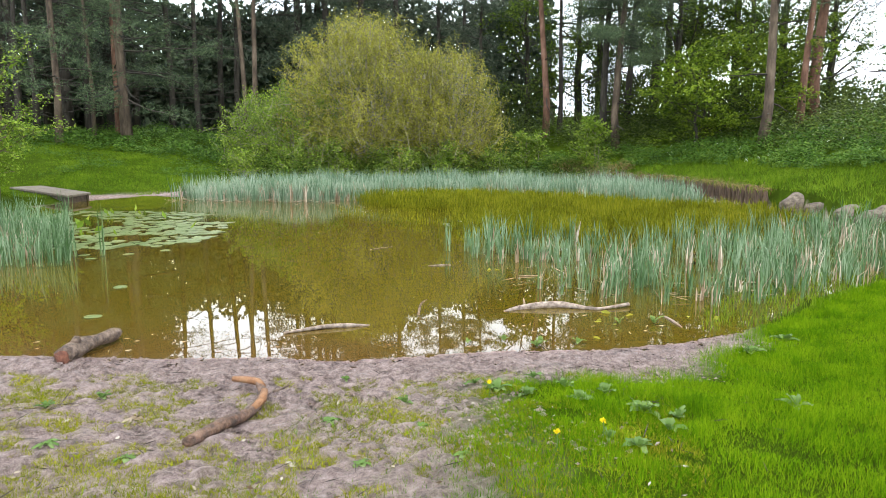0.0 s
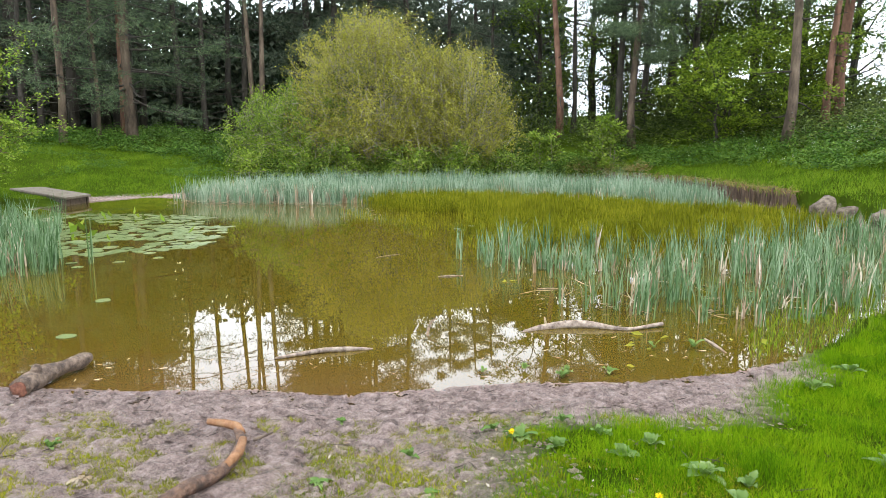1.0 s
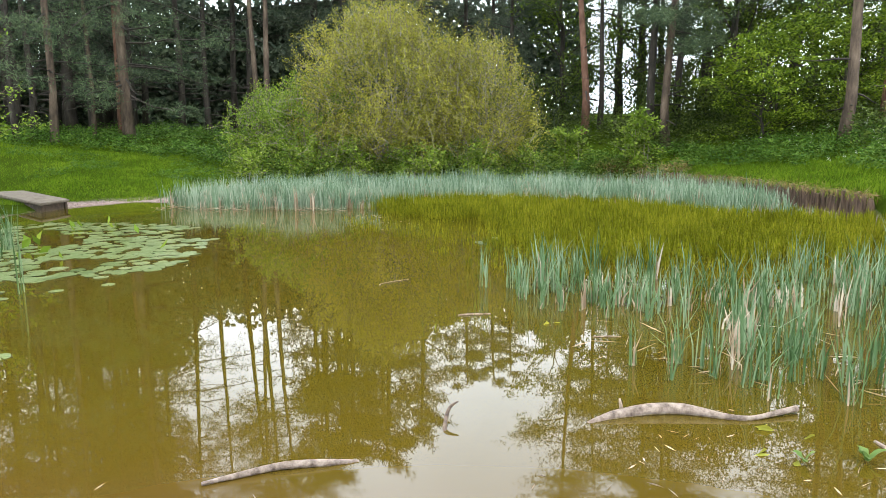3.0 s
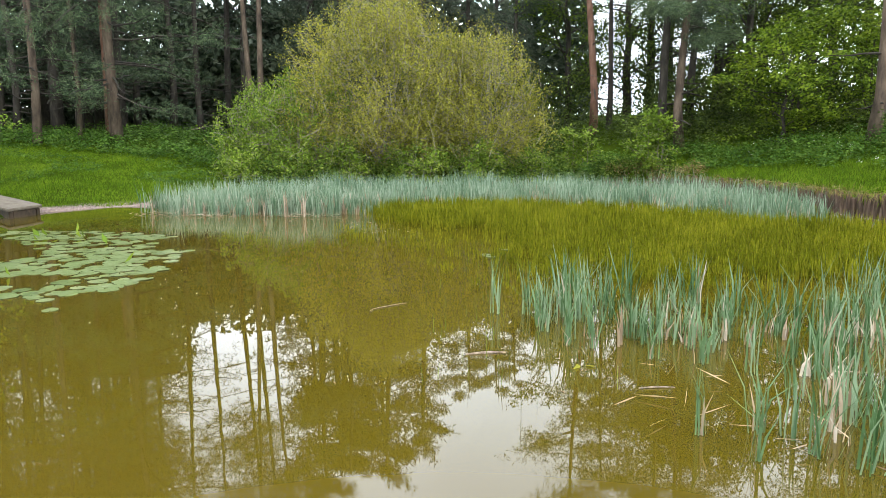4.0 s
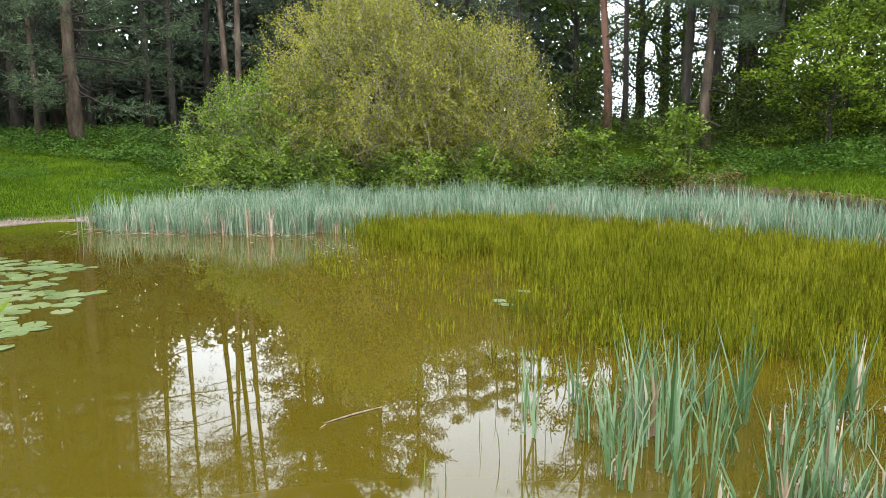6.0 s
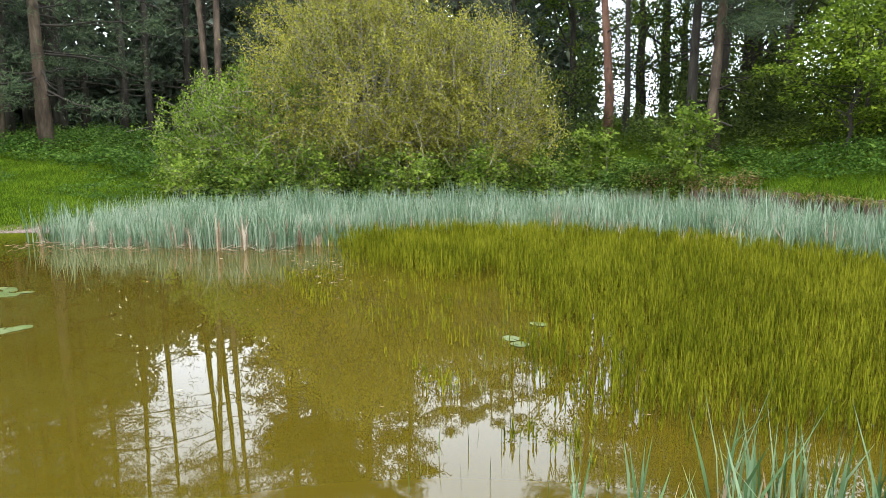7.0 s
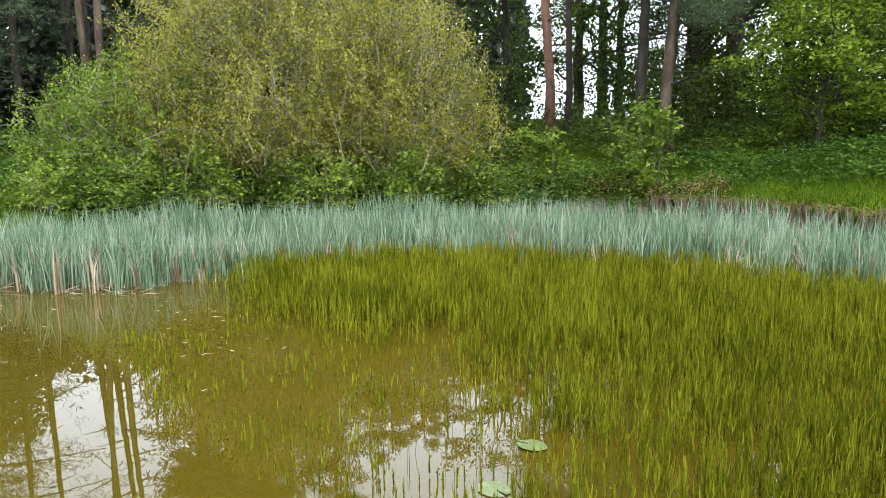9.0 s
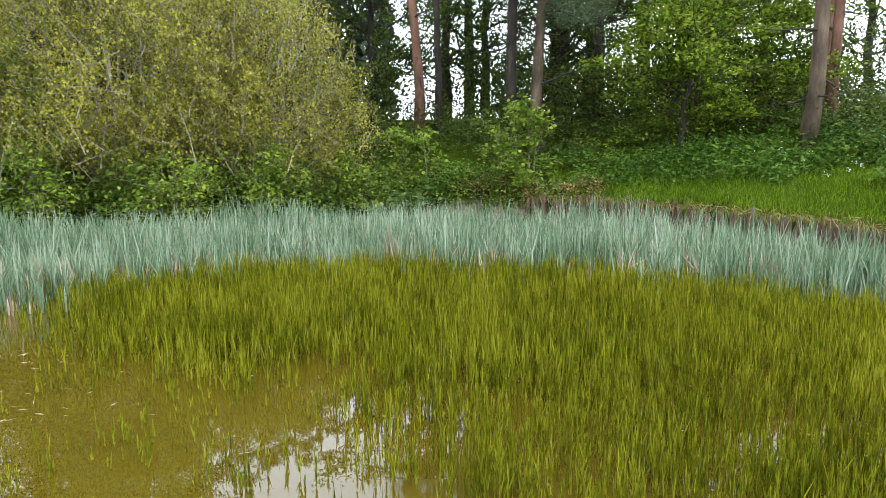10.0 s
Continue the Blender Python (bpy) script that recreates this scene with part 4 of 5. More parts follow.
def stems(geo, tips, p, tall, rings, wide=0.011):
    """Upright stems ringed with whorls of short leaves that point up."""
    k = len(p)
    base = np.column_stack([p, np.full(k, -0.03)])
    h = tall * rng.uniform(0.45, 1.2, k)
    lean = rng.normal(0, 0.07, (k, 2)) * h[:, None]
    blades(geo, base, h, 0.0045, 0.03, 0.02)
    for j in range(rings):
        u = 0.24 + 0.72 * (j + 0.5) / rings
        c = base + np.column_stack([lean * u * 0.3, h * u])
        for _ in range(3):
            spears(geo, c, h / rings * 1.5, wide * (1.15 - 0.5 * u), 0.17)
    tip = base + np.column_stack([lean * 0.3, h * 0.95])
    leaves(tips, tip[rng.random(k) < 0.6], 0.017, 0.011, 0.8, 0.6)


g, gt = Geo(), Geo()
pm = scatter(MARE, 3600)
rim = edge_distance(pm, MARE) + 0.35 * (pm[:, 1] > 16.5)
pm = pm[(wave(pm, 0.5, 3) + 0.5 * wave(pm, 0.17, 6) > -0.75) & (rng.random(len(pm)) < 0.22 + 0.78 * smooth(0.0, 0.9, rim + 0.3 * wave(pm, 0.4, 1)))]
pm = np.repeat(pm, 8, 0) + rng.normal(0, 0.075, (len(pm) * 8, 2))
pm = pm + rng.normal(0, 0.3, pm.shape) * (rng.random((len(pm), 1)) < 0.25)
near = pm[:, 1] < 14.6
stems(g, gt, pm[near], 0.225, 4, 0.0095)
stems(g, gt, pm[~near], 0.23, 3, 0.012)
pt = np.vstack([scatter(MARE_THIN, 900), scatter([(4.8, 14), (6.3, 13.8), (6.0, 17.5), (5.6, 19.2), (4.6, 21), (3, 22.6), (2.6, 22), (4, 20), (4.9, 18)], 1500)])
pt = pt[(wave(pt, 0.35, 1) > -0.1)]
stems(g, gt, pt, 0.13, 3)
tagged(part("marestail_bed", g, MAT_MARE, None, "dense bed of upright olive-green mare's-tail stems in the water"), category="water plants", kind="stuff")
tagged(part("marestail_tips", gt, MAT_MARE_TIP, None, "brownish tips of the mare's-tail stems"), category="water plants", kind="stuff")


# ---- water lilies ----
def pad_mesh(name, seed, mat):
    r2 = random.Random(seed)
    n = 16
    v = [(0, 0.0, 0.004)]
    for i in range(n + 1):
        a = 0.1 + (2 * math.pi - 0.2) * i / n
        rr = 1 + r2.uniform(-0.05, 0.05)
        v.append((math.cos(a) * rr * 1.12, math.sin(a) * rr, 0.03 * r2.uniform(-0.6, 1.0)))
    f = [[0, i, i + 1] for i in range(1, n + 1)]
    m = len(v)
    v += [(x, y, z - 0.02) for x, y, z in v]
    f += [[i + 1, i, i + m, i + 1 + m] for i in range(1, n + 1)]
    return Geo().add(v, f).mesh(name, mat)


pads = [pad_mesh("lily_pad", i, MAT_LILY) for i in range(4)]
LILY = [(-4.6, 13.4), (-4.3, 12), (-3.9, 10.6), (-4.3, 9.9), (-5.0, 9.3), (-6.2, 9.6), (-7.6, 11.4), (-8.8, 13.2), (-8.8, 14.6), (-6.6, 14.6), (-5.4, 14.1)]
lp = scatter(LILY, 760)
lp = lp[wave(lp, 0.7, 2) > -0.5]
rest, lp = lp[280:], lp[:280]
extra = np.array([(-4.75, 8.75), (-4.45, 9.15), (-4.1, 9.5), (-3.35, 7.1), (-0.35, 12.75), (-0.42, 12.9), (-0.2, 13.35), (-5.0, 9.0), (-2.9, 5.9)])
for i, (x, y) in enumerate(np.vstack([lp, extra])):
    o = new("lily_pad", pads[i % 4])
    s = rng.uniform(0.065, 0.105) if i < len(lp) else 0.07
    o.matrix_world = Matrix.Translation((x, y, 0.004 + 0.0004 * (i % 9))) @ Euler((rng.normal(0, 0.03), rng.normal(0, 0.03), rng.uniform(0, 6.28))).to_matrix().to_4x4() @ Matrix.Diagonal((s, s, s, 1))
    tagged(o, "round notched water-lily leaf floating on the pond", "lily pad", "water-lily leaves")
g = Geo()
for i, (x, y) in enumerate(rest):
    v = np.array([q.co[:] for q in pads[i % 4].vertices]) * rng.uniform(0.06, 0.1)
    a = rng.uniform(0, 6.28)
    v = np.column_stack([v[:, 0] * math.cos(a) - v[:, 1] * math.sin(a) + x, v[:, 0] * math.sin(a) + v[:, 1] * math.cos(a) + y, v[:, 2] + 0.003 + 0.0005 * (i % 7)])
    g.add(v, [list(q.vertices) for q in pads[i % 4].polygons])
tagged(part("lily_leaf_cover", g, MAT_LILY, None, "smaller water-lily leaves between the large ones"), category="lily pad", kind="stuff")
g = Geo()
yl = scatter(LILY, 16)
leaves(g, np.column_stack([yl, np.full(len(yl), 0.01)]), 0.17, 0.11, 1.2, 0.8)
tagged(part("standing_lily_leaves", g, MAT_WILLOW_FRESH, None, "yellow-green lily leaves rolled up out of the water"), category="water plants", kind="stuff")

# ---- stakes, stones, landing stage ----
WALL = [(3.3, 23.8), (4.3, 22.85), (5.3, 20.95), (5.9, 19.25), (6.15, 17.5), (6.3, 15.95)]
revet = thing("stake_revetment", (0, 0, 0), "row of weathered wooden stakes holding the raised bank", "stake wall")
stake_meshes = []
for i in range(5):
    g = Geo()
    tube(g, [(0, 0, -0.5), (0.004, 0, 0), (0, 0.006, 0.36), (0.005, 0, 0.46)], [0.05, 0.05, 0.047, 0.036], 7, 0.07)
    stake_meshes.append(g.mesh("stake", MAT_STAKE))
seg = np.array(WALL)
cum = np.concatenate([[0], np.cumsum(np.linalg.norm(np.diff(seg, axis=0), axis=1))])
s = 0.0
while s < cum[-1]:
    x, y = np.interp(s, cum, seg[:, 0]), np.interp(s, cum, seg[:, 1])
    if wave(np.array([[s, 0.0]]), 1.1, 1)[0] > -0.75:
        o = new("stake", stake_meshes[int(rng.integers(5))])
        o.parent = revet
        o.matrix_basis = pose(x + rng.normal(0, 0.012), y + rng.normal(0, 0.012), rng.uniform(-0.09, 0.05), rng.normal(0, 4), rng.normal(0, 4), rng.uniform(0, 360))
    s += rng.uniform(0.085, 0.12)


# grass and dry roots hanging over the stakes
for name, k, mat, label in (("overhang_grass", 1000, MAT_BANK_GRASS, "grass hanging over the top of the stakes"), ("overhang_straw", 1700, MAT_DEAD_BRAMBLE, "brown dry stems hanging over the stakes")):
    u = rng.uniform(0, cum[-1], k)
    wx, wy = np.interp(u, cum, seg[:, 0]), np.interp(u, cum, seg[:, 1])
    tx, ty = np.interp(u + 0.1, cum, seg[:, 0]) - wx, np.interp(u + 0.1, cum, seg[:, 1]) - wy
    nrm = unit(np.column_stack([-ty, tx, np.full(k, -0.06)]) + 1e-6)
    base = np.column_stack([wx, wy, np.full(k, 0.44)]) + rng.normal(0, 1, (k, 3)) * (0.09, 0.09, 0.03) - nrm * 0.08
    g = Geo()
    leaves(g, base, 0.15, 0.009, -0.3, 0.45, nrm * 0.4)
    tagged(part(name, g, mat, None, label), category="grass", kind="stuff")


def rock(at, size, turn, seed):
    r2 = np.random.default_rng(seed)
    bm = bmesh.new()
    bmesh.ops.create_icosphere(bm, subdivisions=3, radius=1)
    k = r2.normal(0, 1, (7, 3))
    for v in bm.verts:
        c = np.array(v.co)
        w = 1 + 0.10 * sum(math.sin(2.0 * float(c @ q) + q[0]) for q in k) / 2.2
        for q in unit(k):
            e = float(c @ q)
            if e > 0.72:
                w -= (e - 0.72) * 0.55
        v.co = Vector(c * w)
    me = bpy.data.meshes.new("boulder")
    bm.to_mesh(me)
    bm.free()
    me.materials.append(MAT_STONE)
    o = new("boulder", me)
    o.matrix_world = pose(*at, 0, 0, turn) @ Matrix.Diagonal((*size, 1))
    return tagged(o, "flat weathered boulder with moss at the bank edge", "boulder", "boulders along the bank")


for i, (x, y, a, b, c, t) in enumerate([(6.6, 15.1, 0.42, 0.3, 0.24, 10), (6.95, 14.4, 0.5, 0.3, 0.17, -40), (7.05, 13.7, 0.4, 0.3, 0.15, 20), (7.3, 13.2, 0.45, 0.35, 0.2, 70), (7.0, 12.9, 0.3, 0.22, 0.14, 0), (7.5, 12.4, 0.5, 0.3, 0.2, -20), (7.35, 14.6, 0.3, 0.25, 0.14, 45)]):
    rock((x, y, 0.17), (a * 0.95, b * 0.85, c * 1.25), t, i + 3)


def box(geo, lo, hi, m=None, bev=0.012):
    bm = bmesh.new()
    bmesh.ops.create_cube(bm, size=1)
    for v in bm.verts:
        v.co = Vector([(lo[i] + hi[i]) / 2 + v.co[i] * (hi[i] - lo[i]) for i in range(3)])
    bmesh.ops.bevel(bm, geom=bm.edges[:], offset=bev, segments=2, affect="EDGES")
    if m is not None:
        bm.transform(m)
    bm.verts.index_update()
    geo.add([v.co[:] for v in bm.verts], [[v.index for v in f.verts] for f in bm.faces])
    bm.free()


stage = thing("landing_stage", (-10.0, 16.06, 0.0), "low worn landing stage with a pale top at the water's edge", "jetty")
stage.rotation_euler = (0, 0, radians(143))


def prism(corners, z0, z1, bev=0.015):
    bm = bmesh.new()
    face = bm.faces.new([bm.verts.new((x, y, z0)) for x, y in corners])
    ext = bmesh.ops.extrude_face_region(bm, geom=[face])
    for v in ext["geom"]:
        if isinstance(v, bmesh.types.BMVert):
            v.co.z = z1
    bmesh.ops.recalc_face_normals(bm, faces=bm.faces[:])
    bmesh.ops.bevel(bm, geom=bm.edges[:], offset=bev, segments=2, affect="EDGES")
    bm.verts.index_update()
    g = Geo().add([v.co[:] for v in bm.verts], [[v.index for v in f.verts] for f in bm.faces])
    bm.free()
    return g


part("deck", prism([(0, 0), (0.7, -0.8), (4.6, -0.85), (4.6, 0.0)], 0.15, 0.205), MAT_DECK, stage, "pale worn deck slab")
part("side_beam", prism([(0.08, -0.04), (0.16, -0.13), (4.5, -0.12), (4.5, -0.03)], -0.35, 0.146), MAT_DECK_SIDE, stage, "dark side beam")
part("side_beam", prism([(0.74, -0.76), (0.64, -0.67), (4.5, -0.7), (4.5, -0.8)], -0.35, 0.146), MAT_DECK_SIDE, stage, "dark side beam")
part("end_board", prism([(0.17, -0.14), (0.62, -0.65), (0.66, -0.63), (0.21, -0.11)], -0.1, 0.146, 0.006), MAT_DECK_SIDE, stage)


# ---- logs and branches ----
def log(name, pts, radii, mat, label, category, n=12, lump=0.05, dense=4):
    """A branch or log along a line, smoothed between its points, with rough bark."""
    pts = np.asarray(pts, float)
    k = len(pts)
    u = np.linspace(0, k - 1, (k - 1) * dense + 1)
    sm = np.column_stack([np.interp(u, np.arange(k), pts[:, j]) for j in range(3)])
    for _ in range(dense):
        sm[1:-1] = (sm[:-2] + 2 * sm[1:-1] + sm[2:]) / 4
    rr = np.interp(u, np.arange(k), radii)
    t = thing(name, tuple(sm[0]), label, category)
    g = Geo()
    tube(g, sm - sm[0], rr, n, lump)
    part("wood", g, mat, t, smooth=True)
    return t


def stub(t, at, way, r, mat, label=""):
    g = Geo()
    w = np.asarray(way, float)
    tube(g, [np.array(at), np.array(at) + w * 0.6, np.array(at) + w], [r, r * 0.8, r * 0.45], 6, 0.05)
    return part("stub", g, mat, t, label, True)


big = log("fallen_log", [(-2.31, 4.62, 0.055), (-2.32, 4.75, 0.06), (-2.32, 4.88, 0.07), (-2.3, 5.02, 0.06), (-2.25, 5.15, 0.07), (-2.28, 5.26, 0.055)], [0.064, 0.068, 0.06, 0.045, 0.052, 0.036], MAT_LOG_WET, "thick wet brown log lying half in the water", "log", 14, 0.05)
stub(big, (0.0, 0.15, 0.05), (0.01, 0.02, 0.055), 0.04, MAT_LOG_WET)
g = Geo()
tube(g, [(0, 0.012, 0), (0, -0.012, 0.0), (0.004, -0.02, 0.0)], [0.052, 0.05, 0.02], 14, 0.12)
part("broken_end", g, MAT_LOG_END, big, "dark red rotten broken end")

bent = log("bent_branch", [(-0.66, 3.14, 0.165), (-0.63, 3.27, 0.16), (-0.6, 3.41, 0.155), (-0.53, 3.56, 0.14), (-0.545, 3.8, 0.125), (-0.6, 3.96, 0.12), (-0.66, 4.05, 0.12)], [0.031, 0.031, 0.031, 0.03, 0.026, 0.023, 0.02], MAT_BENT, "curved bark-stripped branch lying on the mud", "branch", 12, 0.05)
g = Geo()
tube(g, np.array([(-0.63, 4.02, 0.12), (-0.68, 4.09, 0.125), (-0.76, 4.13, 0.12), (-0.86, 4.15, 0.115)]) - np.array([-0.66, 3.14, 0.165]), [0.024, 0.023, 0.022, 0.018], 12, 0.06)
part("peeled_tip", g, MAT_PEELED, bent, "orange peeled tip", True)
g = Geo()
tube(g, np.array([(-0.53, 3.62, 0.14), (-0.535, 3.78, 0.133), (-0.575, 3.92, 0.128)]) - np.array([-0.66, 3.14, 0.158]), [0.02, 0.023, 0.02], 12, 0.06)
part("peeled_patch", g, MAT_PEELED, bent, "orange peeled patch", True)
stub(bent, (0.12, 0.82, -0.05), (0.08, 0.06, 0.02), 0.009, MAT_LOG_WET)

log("floating_log", [(-1.01, 5.53, 0.01), (-0.85, 5.64, 0.015), (-0.7, 5.74, 0.02), (-0.52, 5.79, 0.015), (-0.37, 5.86, -0.005)], [0.008, 0.015, 0.019, 0.019, 0.011], MAT_LOG, "thin grey driftwood log afloat near the mud", "log", 10, 0.03)
drift = log("floating_log", [(0.76, 6.46, -0.005), (0.9, 6.56, 0.012), (1.1, 6.64, 0.025), (1.3, 6.67, 0.03), (1.5, 6.61, 0.012), (1.65, 6.6, 0.008), (1.8, 6.68, 0.02), (1.93, 6.75, 0.025)], [0.012, 0.026, 0.034, 0.032, 0.019, 0.013, 0.015, 0.018], MAT_LOG, "pale barkless log afloat in front of the bulrushes", "log", 12, 0.03)
stub(drift, (0.19, 0.12, 0.05), (-0.01, 0.02, 0.05), 0.012, MAT_LOG)
log("standing_stick", [(0.0, 6.2, -0.05), (-0.01, 6.3, 0.02), (0.0, 6.4, 0.08), (0.05, 6.43, 0.1)], [0.012, 0.012, 0.01, 0.004], MAT_LOG_WET, "dark bent stick poking out of the water", "stick", 7, 0.05)
for a, b, r in [((-1.2, 9.87), (-0.94, 10.14), 0.005), ((-0.22, 8.66), (0.06, 8.74), 0.01), ((0.9, 8.12), (1.12, 8.16), 0.006), ((2.19, 6.4), (2.26, 6.05), 0.012), ((1.3, 5.28), (1.55, 5.2), 0.01)]:
    log("floating_stick", [(*a, 0.004), ((a[0] + b[0]) / 2, (a[1] + b[1]) / 2 + 0.012, 0.008), (*b, 0.004)], [r * 0.6, r, r * 0.5], MAT_LOG, "thin pale reed stick floating on the water", "stick", 6, 0.05, 2)


# ---- broad-leaved weeds on the near bank ----
def dock(x, y, n, size, up=0.85, mat=None, name="dock_plant", label="dock plant with broad pale green leaves in the grass", z=None):
    at = gnd(x, y) if z is None else (x, y, z)
    t = thing(name, at, label, "weed", "weeds on the near bank")
    for i in range(n):
        a = 6.28 * i / n + rng.uniform(-0.4, 0.4)
        ln, w = size * rng.uniform(0.7, 1.2), size * 0.15 * rng.uniform(0.8, 1.2)
        el = up * rng.uniform(0.5, 1.4)
        d = np.array([math.cos(a), math.sin(a), 0.0])
        s = np.array([-math.sin(a), math.cos(a), 0.0])
        v, f = [], []
        for j, u in enumerate([0, 0.2, 0.45, 0.7, 0.9, 1.0]):
            c = d * ln * u * math.cos(el) + np.array([0, 0, 0.01 + ln * (math.sin(el) * u - 0.45 * u * u)])
            ww = w * math.sin(math.pi * min(0.08 + u * 0.92, 1)) ** 0.7 + 0.004
            wob = rng.normal(0, 0.003, 3) * (u > 0.1)
            v += [c + s * ww + np.array([0, 0, ww * 0.35]) + wob, c - np.array([0, 0, 0.003]), c - s * ww + np.array([0, 0, ww * 0.35]) - wob]
            if j:
                k = 3 * (j - 1)
                f += [[k, k + 1, k + 4, k + 3], [k + 1, k + 2, k + 5, k + 4]]
        part("leaf", Geo().add(v, f), mat or MAT_DOCK, t, smooth=True)
    return t


for x, y, n, s in [(1.53, 3.7, 9, 0.2), (1.68, 3.62, 4, 0.16), (1.22, 3.92, 6, 0.17), (0.76, 4.17, 7, 0.15), (2.91, 5.55, 6, 0.2), (2.53, 5.17, 6, 0.18), (1.38, 4.09, 6, 0.15), (1.16, 4.24, 5, 0.14),
                   (2.35, 3.9, 4, 0.19), (1.42, 3.21, 5, 0.15), (0.93, 4.05, 6, 0.14), (1.6, 3.45, 4, 0.14), (1.3, 3.3, 4, 0.12), (0.62, 4.3, 5, 0.1), (0.98, 4.45, 5, 0.12), (0.25, 3.9, 5, 0.1), (-1.5, 3.8, 5, 0.12), (-1.68, 3.57, 5, 0.11), (-0.2, 4.35, 4, 0.07)]:
    dock(x, y, n + 2, s * 0.68, 1.0)
for x, y in [(-1.12, 3.47), (-1.3, 3.05), (-0.85, 2.95), (-1.75, 3.2), (0.2, 3.0), (0.4, 3.5), (-0.1, 3.6), (0.65, 3.1)]:
    dock(x, y, 7, 0.06, 0.3, MAT_DEAD if x < -1.1 and y > 3.3 else None, "plantain", "small flattened rosette on the worn ground")
for x, y, n, s in [(1.03, 5.35, 7, 0.12), (1.06, 5.42, 6, 0.1), (0.78, 5.5, 4, 0.07), (1.35, 5.5, 4, 0.08), (0.5, 5.4, 3, 0.06), (2.05, 6.15, 4, 0.13), (1.75, 6.1, 3, 0.1)]:
    dock(x, y, n, s, 1.0, None, "water_weed", "small leafy weed standing in the shallow water", 0.0)


def dandelion(x, y):
    at = gnd(x, y)
    t = thing("dandelion", at, "yellow dandelion flower standing in the grass", "flower", "dandelions")
    g = Geo()
    tube(g, [(0, 0, 0), (0.005, 0, 0.05), (0, 0.004, 0.095)], [0.003, 0.003, 0.003], 5)
    stalk = part("stalk", g, MAT_DOCK, t)
    g = Geo()
    leaves(g, np.tile([[0, 0, 0.095]], (60, 1)), 0.017, 0.005, 0.45, 0.6)
    part("bloom", g, MAT_FLOWER_Y, stalk, "yellow petals")


for x, y in [(1.27, 3.3), (1.05, 3.15), (0.72, 4.02)]:
    dandelion(x, y)

# ---- grass on the near bank ----
NEAR = [(-6, -3), (9, -3), (9, 9), (6.4, 10.2), (4.6, 8), (3.5, 6.9), (2.6, 5.8), (1.5, 5.25), (0, 4.95), (-6, 4.5)]


def lawn_amount(p):
    d = np.where(inside(p, POND), -1, 1) * edge_distance(p, POND)
    return 1 - muddy(p, d), d


g = Geo()
p = scatter([(-0.6, 2.3), (1.2, 2.1), (4.6, 2.3), (6.5, 6), (6.5, 9.6), (4.6, 7.95), (3.6, 7.0), (2.6, 5.85), (1.5, 5.3), (0, 4.9)], 330000)
p = p + rng.normal(0, 0.2, p.shape) * (rng.random((len(p), 1)) < 0.3)
am, d = lawn_amount(p)
keep = (d > 0.12) & (rng.random(len(p)) < am ** 1.2)
p, d = p[keep], d[keep]
tuft = np.clip(0.8 + 0.5 * wave(p, 0.13, 2) + 0.35 * wave(p, 0.45, 6), 0.25, 1.7)
hgt = 0.066 * tuft * (0.55 + 0.45 * smooth(0.3, 1.6, p[:, 0]))
spears(g, on_ground(p, -0.004), hgt, 0.0036, 0.7)
tagged(part("lawn_grass", g, MAT_GRASS, None, "lush bright green grass on the near bank"), category="grass", kind="stuff")

g = Geo()
p = scatter([(-3.6, 2.2), (1.6, 2.1), (1.8, 4.6), (0, 4.6), (-3.6, 4.3)], 230000)
am, d = lawn_amount(p)
clump = wave(p, 0.13, 2) + 0.9 * wave(p, 0.5, 5) + 0.35 * wave(p, 0.06, 9)
keep = (d > 0.55 + 0.2 * wave(p, 0.3)) & (clump + 0.5 * smooth(0.6, 1.8, d) > 0.05) & (rng.random(len(p)) < 0.6)
p = p[keep]
spears(g, on_ground(p, 0.0), 0.022 * np.clip(0.8 + 0.5 * wave(p, 0.2, 4), 0.4, 1.5), 0.0042, 1.0)
tagged(part("thin_grass", g, MAT_GRASS_THIN, None, "thin yellowish grass tufts on the worn ground"), category="grass", kind="stuff")

g = Geo()
p = scatter([(-6, -3), (9.5, -3), (9.5, 11), (7.4, 11), (6.4, 9.6), (6.3, 6), (4.6, 2.5), (-6, 2.4)], 60000) + rng.normal(0, 0.1, (60000, 2))
spears(g, on_ground(p, -0.004), 0.06, 0.006, 0.6)
tagged(part("lawn_grass", g, MAT_GRASS, None, "grass of the meadow before the pond"), category="grass", kind="stuff")

# marsh grass at the shallow corner
g = Geo()
p = scatter([(2.4, 5.9), (3.1, 6.2), (4.2, 7.3), (5.2, 8.4), (4.6, 8.9), (3.2, 7.6), (2.5, 6.4)], 1700)
blades(g, np.column_stack([p, np.maximum(height(p), -0.02)]), 0.1, 0.005, 0.3, 0.3)
tagged(part("marsh_grass", g, MAT_BANK_GRASS, None, "fine marsh grass in the shallow corner"), category="grass", kind="stuff")

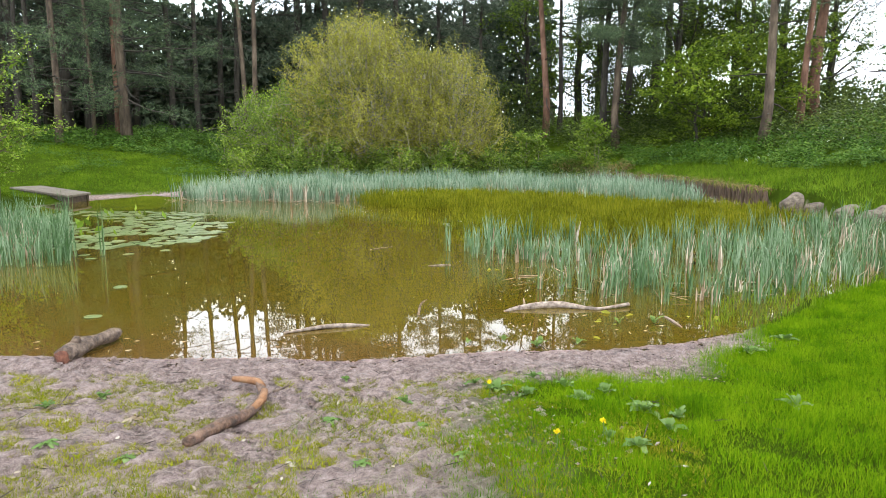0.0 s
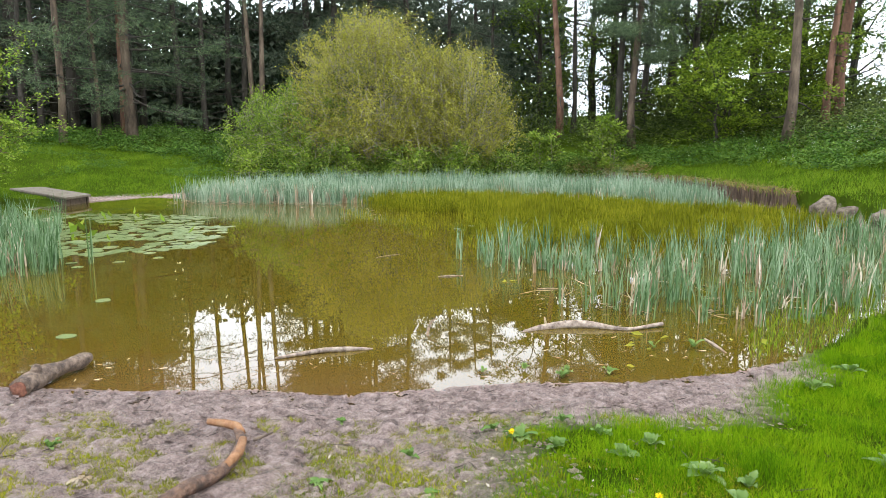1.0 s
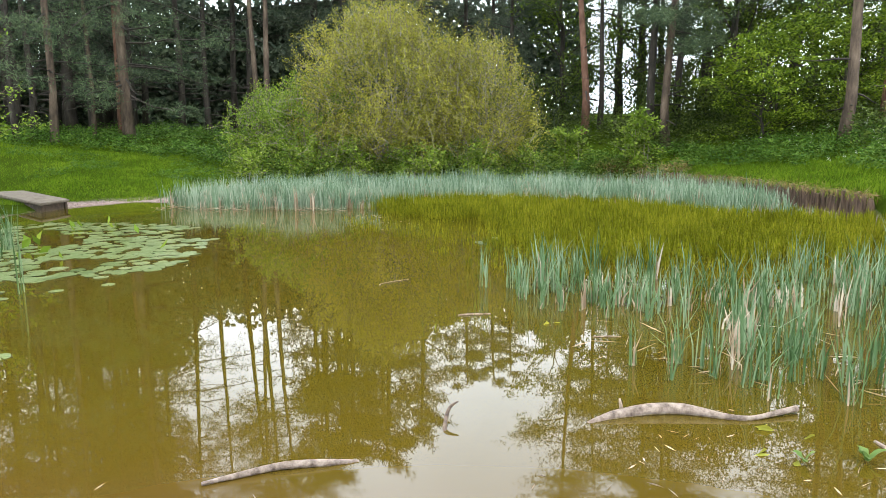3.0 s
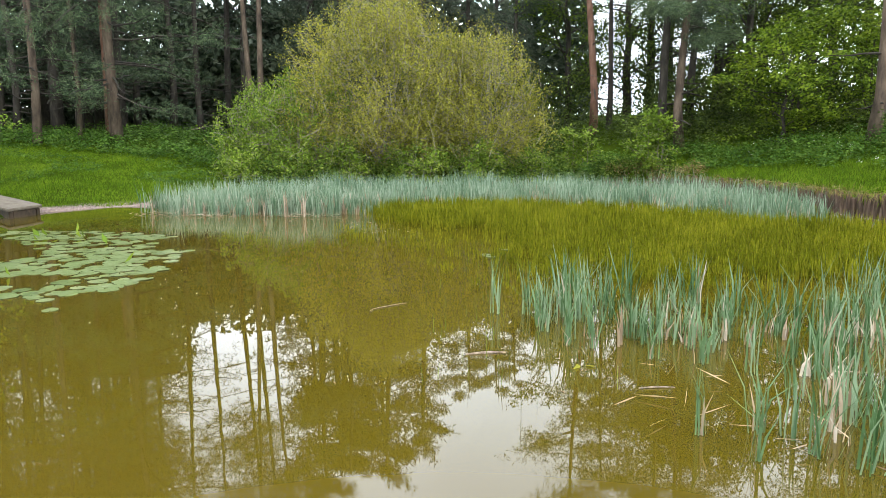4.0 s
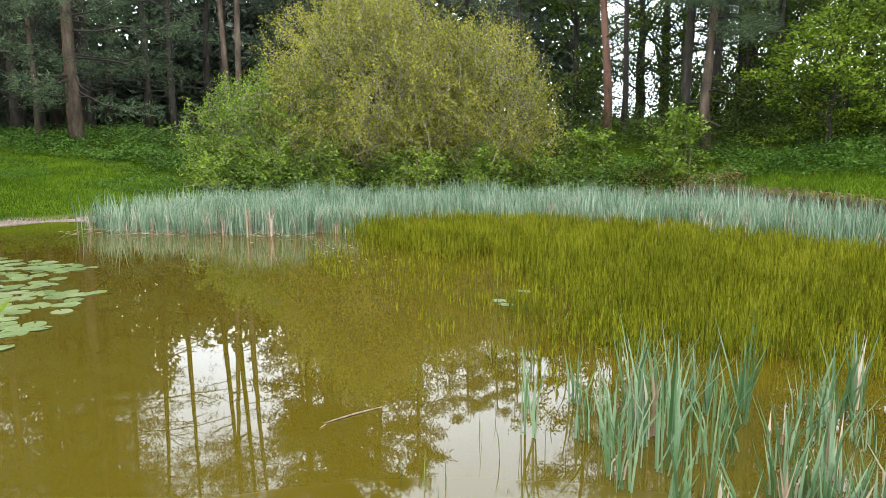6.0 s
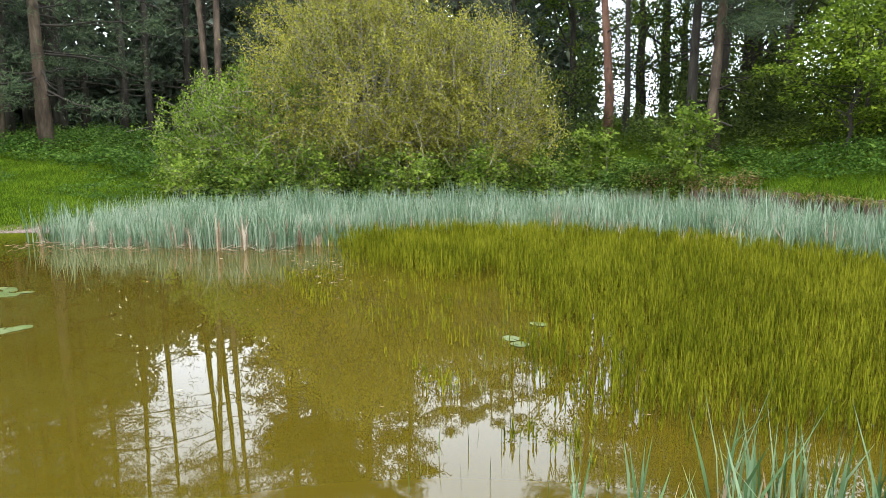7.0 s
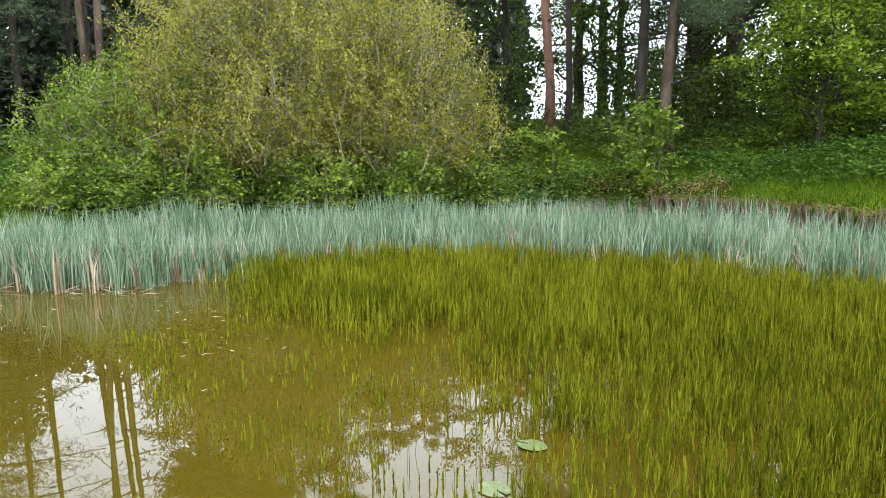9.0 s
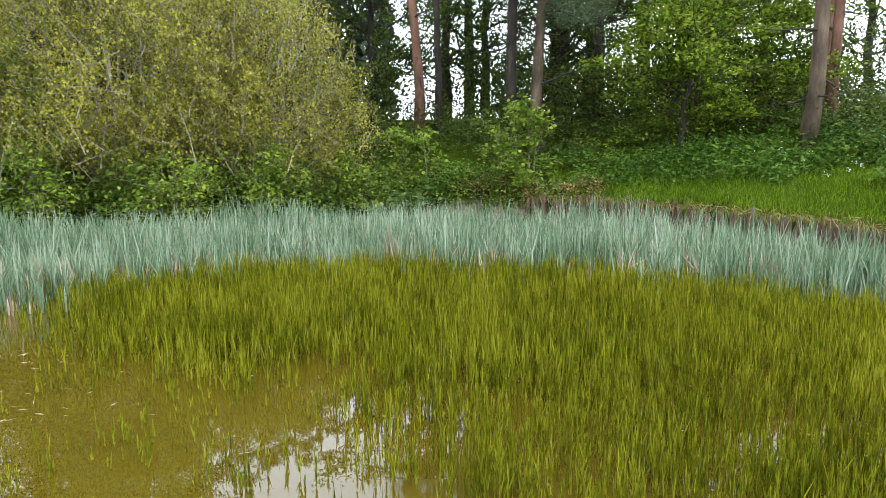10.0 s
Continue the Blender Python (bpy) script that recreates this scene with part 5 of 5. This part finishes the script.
# ---- litter ----
g = Geo()
p = scatter([(-3.6, 2.9), (1.6, 3.0), (2.8, 5.5), (2.6, 5.9), (0, 4.95), (-3.6, 4.8)], 20000)
am, dd = lawn_amount(p)
p = p[(rng.random(len(p)) < (1 - am) ** 1.5) & (dd > 0.03)]
oct_v = np.array([(1, 0, 0), (-1, 0, 0), (0, 1, 0), (0, -1, 0), (0, 0, 1)], float)
oct_f = np.array([(0, 2, 4), (2, 1, 4), (1, 3, 4), (3, 0, 4)])
k = len(p)
sz = 0.006 + 0.016 * rng.random((k, 1, 1)) ** 3
v = on_ground(p, 0.002)[:, None, :] + oct_v[None] * sz * rng.uniform(0.5, 1.5, (k, 5, 3)) * np.array([1.3, 1.3, 0.7])
geo_f = (np.arange(k)[:, None, None] * 5 + oct_f[None]).reshape(-1, 3)
g.add(v.reshape(-1, 3), geo_f)
clods = tagged(part("mud_clods", g, MAT_GROUND, None, "small clods of trodden mud along the shore"), category="mud", kind="stuff")
clods.data.attributes.new("mud", "FLOAT", "POINT").data.foreach_set("value", np.ones(len(clods.data.vertices), np.float32))
g = Geo()
p = scatter([(-3.6, 2.3), (1.6, 2.2), (1.6, 5.0), (0, 4.85), (-3.6, 4.7)], 420)
leaves(g, on_ground(p, 0.012), 0.034, 0.014, 0.0, np.array([1, 1, 0.15]))
tagged(part("leaf_litter", g, MAT_DEAD, None, "dry leaves and chips strewn on the mud"), category="litter", kind="stuff")
g = Geo()
p = scatter([(-3.6, 2.3), (1.8, 2.2), (2.6, 5.6), (0, 4.9), (-3.6, 4.7)], 420)
leaves(g, on_ground(p, 0.014), 0.11, 0.006, 0.0, np.array([1, 1, 0.1]))
tagged(part("twig_litter", g, MAT_TWIG_DARK, None, "thin dark twigs on the mud"), category="litter", kind="stuff")
g = Geo()
p = np.vstack([scatter([(0.3, 5.2), (2.6, 6.0), (3.2, 6.8), (2.4, 7.0), (0.6, 6.4)], 34), scatter([(-3, 4.9), (0.3, 5.1), (0.2, 5.6), (-3, 5.3)], 26), scatter([(-5, 14), (3, 14), (3, 17), (-6, 17)], 60), scatter([(-3, 6), (2, 6), (0, 14), (-3, 14)], 14), scatter([(-3.6, 16.9), (-2.0, 15.9), (-1.3, 14.6), (-2.8, 14.6)], 70)])
leaves(g, np.column_stack([p, np.full(len(p), 0.004)]), 0.07, 0.006, 0.0, np.array([1, 1, 0.03]))
tagged(part("floating_straw", g, MAT_REED_DEAD, None, "pale straw and reed bits floating on the pond"), category="litter", kind="stuff")
g = Geo()
p = scatter([(1.2, 5.5), (2.6, 6.0), (2.9, 6.6), (1.6, 6.5)], 9)
leaves(g, np.column_stack([np.vstack([p, [(0.57, 8.49), (0.6, 8.52)]]), np.full(len(p) + 2, 0.006)]), 0.09, 0.04, 0.0, np.array([1, 1, 0.08]))
tagged(part("floating_leaves", g, MAT_YELLOW, None, "yellowing leaves floating by the shore"), category="litter", kind="stuff")
# broken reed stalks lying at the feet of the reeds
g = Geo()
p = np.vstack([scatter([(-8, 17.0), (-3.8, 16.8), (-3.6, 17.4), (-8, 17.7)], 320), scatter([(0.4, 9.0), (1.2, 7.1), (2.8, 6.9), (4.2, 7.7), (3.8, 8.6), (1.2, 8.6)], 60)])
leaves(g, np.column_stack([p, np.full(len(p), 0.02)]), 0.2, 0.009, 0.12, np.array([1, 1, 0.2]))
tagged(part("broken_reeds", g, MAT_REED_DEAD, None, "broken straw-coloured stalks at the feet of the reeds"), category="reeds", kind="stuff")

# thin bare stems standing in open water
g = Geo()
p = np.vstack([scatter([(-0.5, 8.0), (0.5, 7.4), (1.0, 8.2), (0.2, 9.6), (-0.4, 11.4), (-0.9, 11.2)], 70), scatter([(-0.9, 11.6), (0.2, 11.4), (-0.2, 13.6), (-0.8, 13.8)], 60)])
blades(g, np.column_stack([p, np.full(len(p), -0.03)]), 0.2, 0.0045, 0.06, 0.05)
tagged(part("water_stems", g, MAT_OAK, None, "thin dark stems standing singly in the water"), category="water plants", kind="stuff")

# single bulrush plants standing clear of the bed
for x, y, h in [(1.14, 7.48, 0.58), (1.42, 7.54, 0.56), (1.31, 7.2, 0.62), (1.62, 7.3, 0.55), (1.85, 6.95, 0.6), (2.3, 6.9, 0.68), (2.75, 6.85, 0.62), (0.3, 9.45, 0.5), (0.5, 9.0, 0.45), (0.68, 8.93, 0.5), (1.07, 8.72, 0.5), (1.39, 8.66, 0.5), (3.2, 7.0, 0.66), (0.25, 10.2, 0.45), (0.62, 10.4, 0.5)]:
    t = thing("bulrush_plant", (x, y, 0), "single bulrush plant with upright green blades in the water", "reed", "bulrush plants at the edge of the bed")
    for i in range(9):
        g = Geo()
        blades(g, [(rng.normal(0, 0.02), rng.normal(0, 0.02), -0.05)], h * rng.uniform(0.65, 1.0) * (1.0 if i < 7 else 0.6), 0.013, 0.15, 0.16)
        part("blade", g, MAT_REED_NEAR if i < 7 else MAT_REED_DEAD, t)

post = log("marker_post", [(5.2, 17.1, -0.3), (5.21, 17.1, 0.2), (5.2, 17.1, 0.5)], [0.03, 0.03, 0.028], MAT_STAKE, "short dark post standing among the water plants", "post", 8, 0.03, 2)
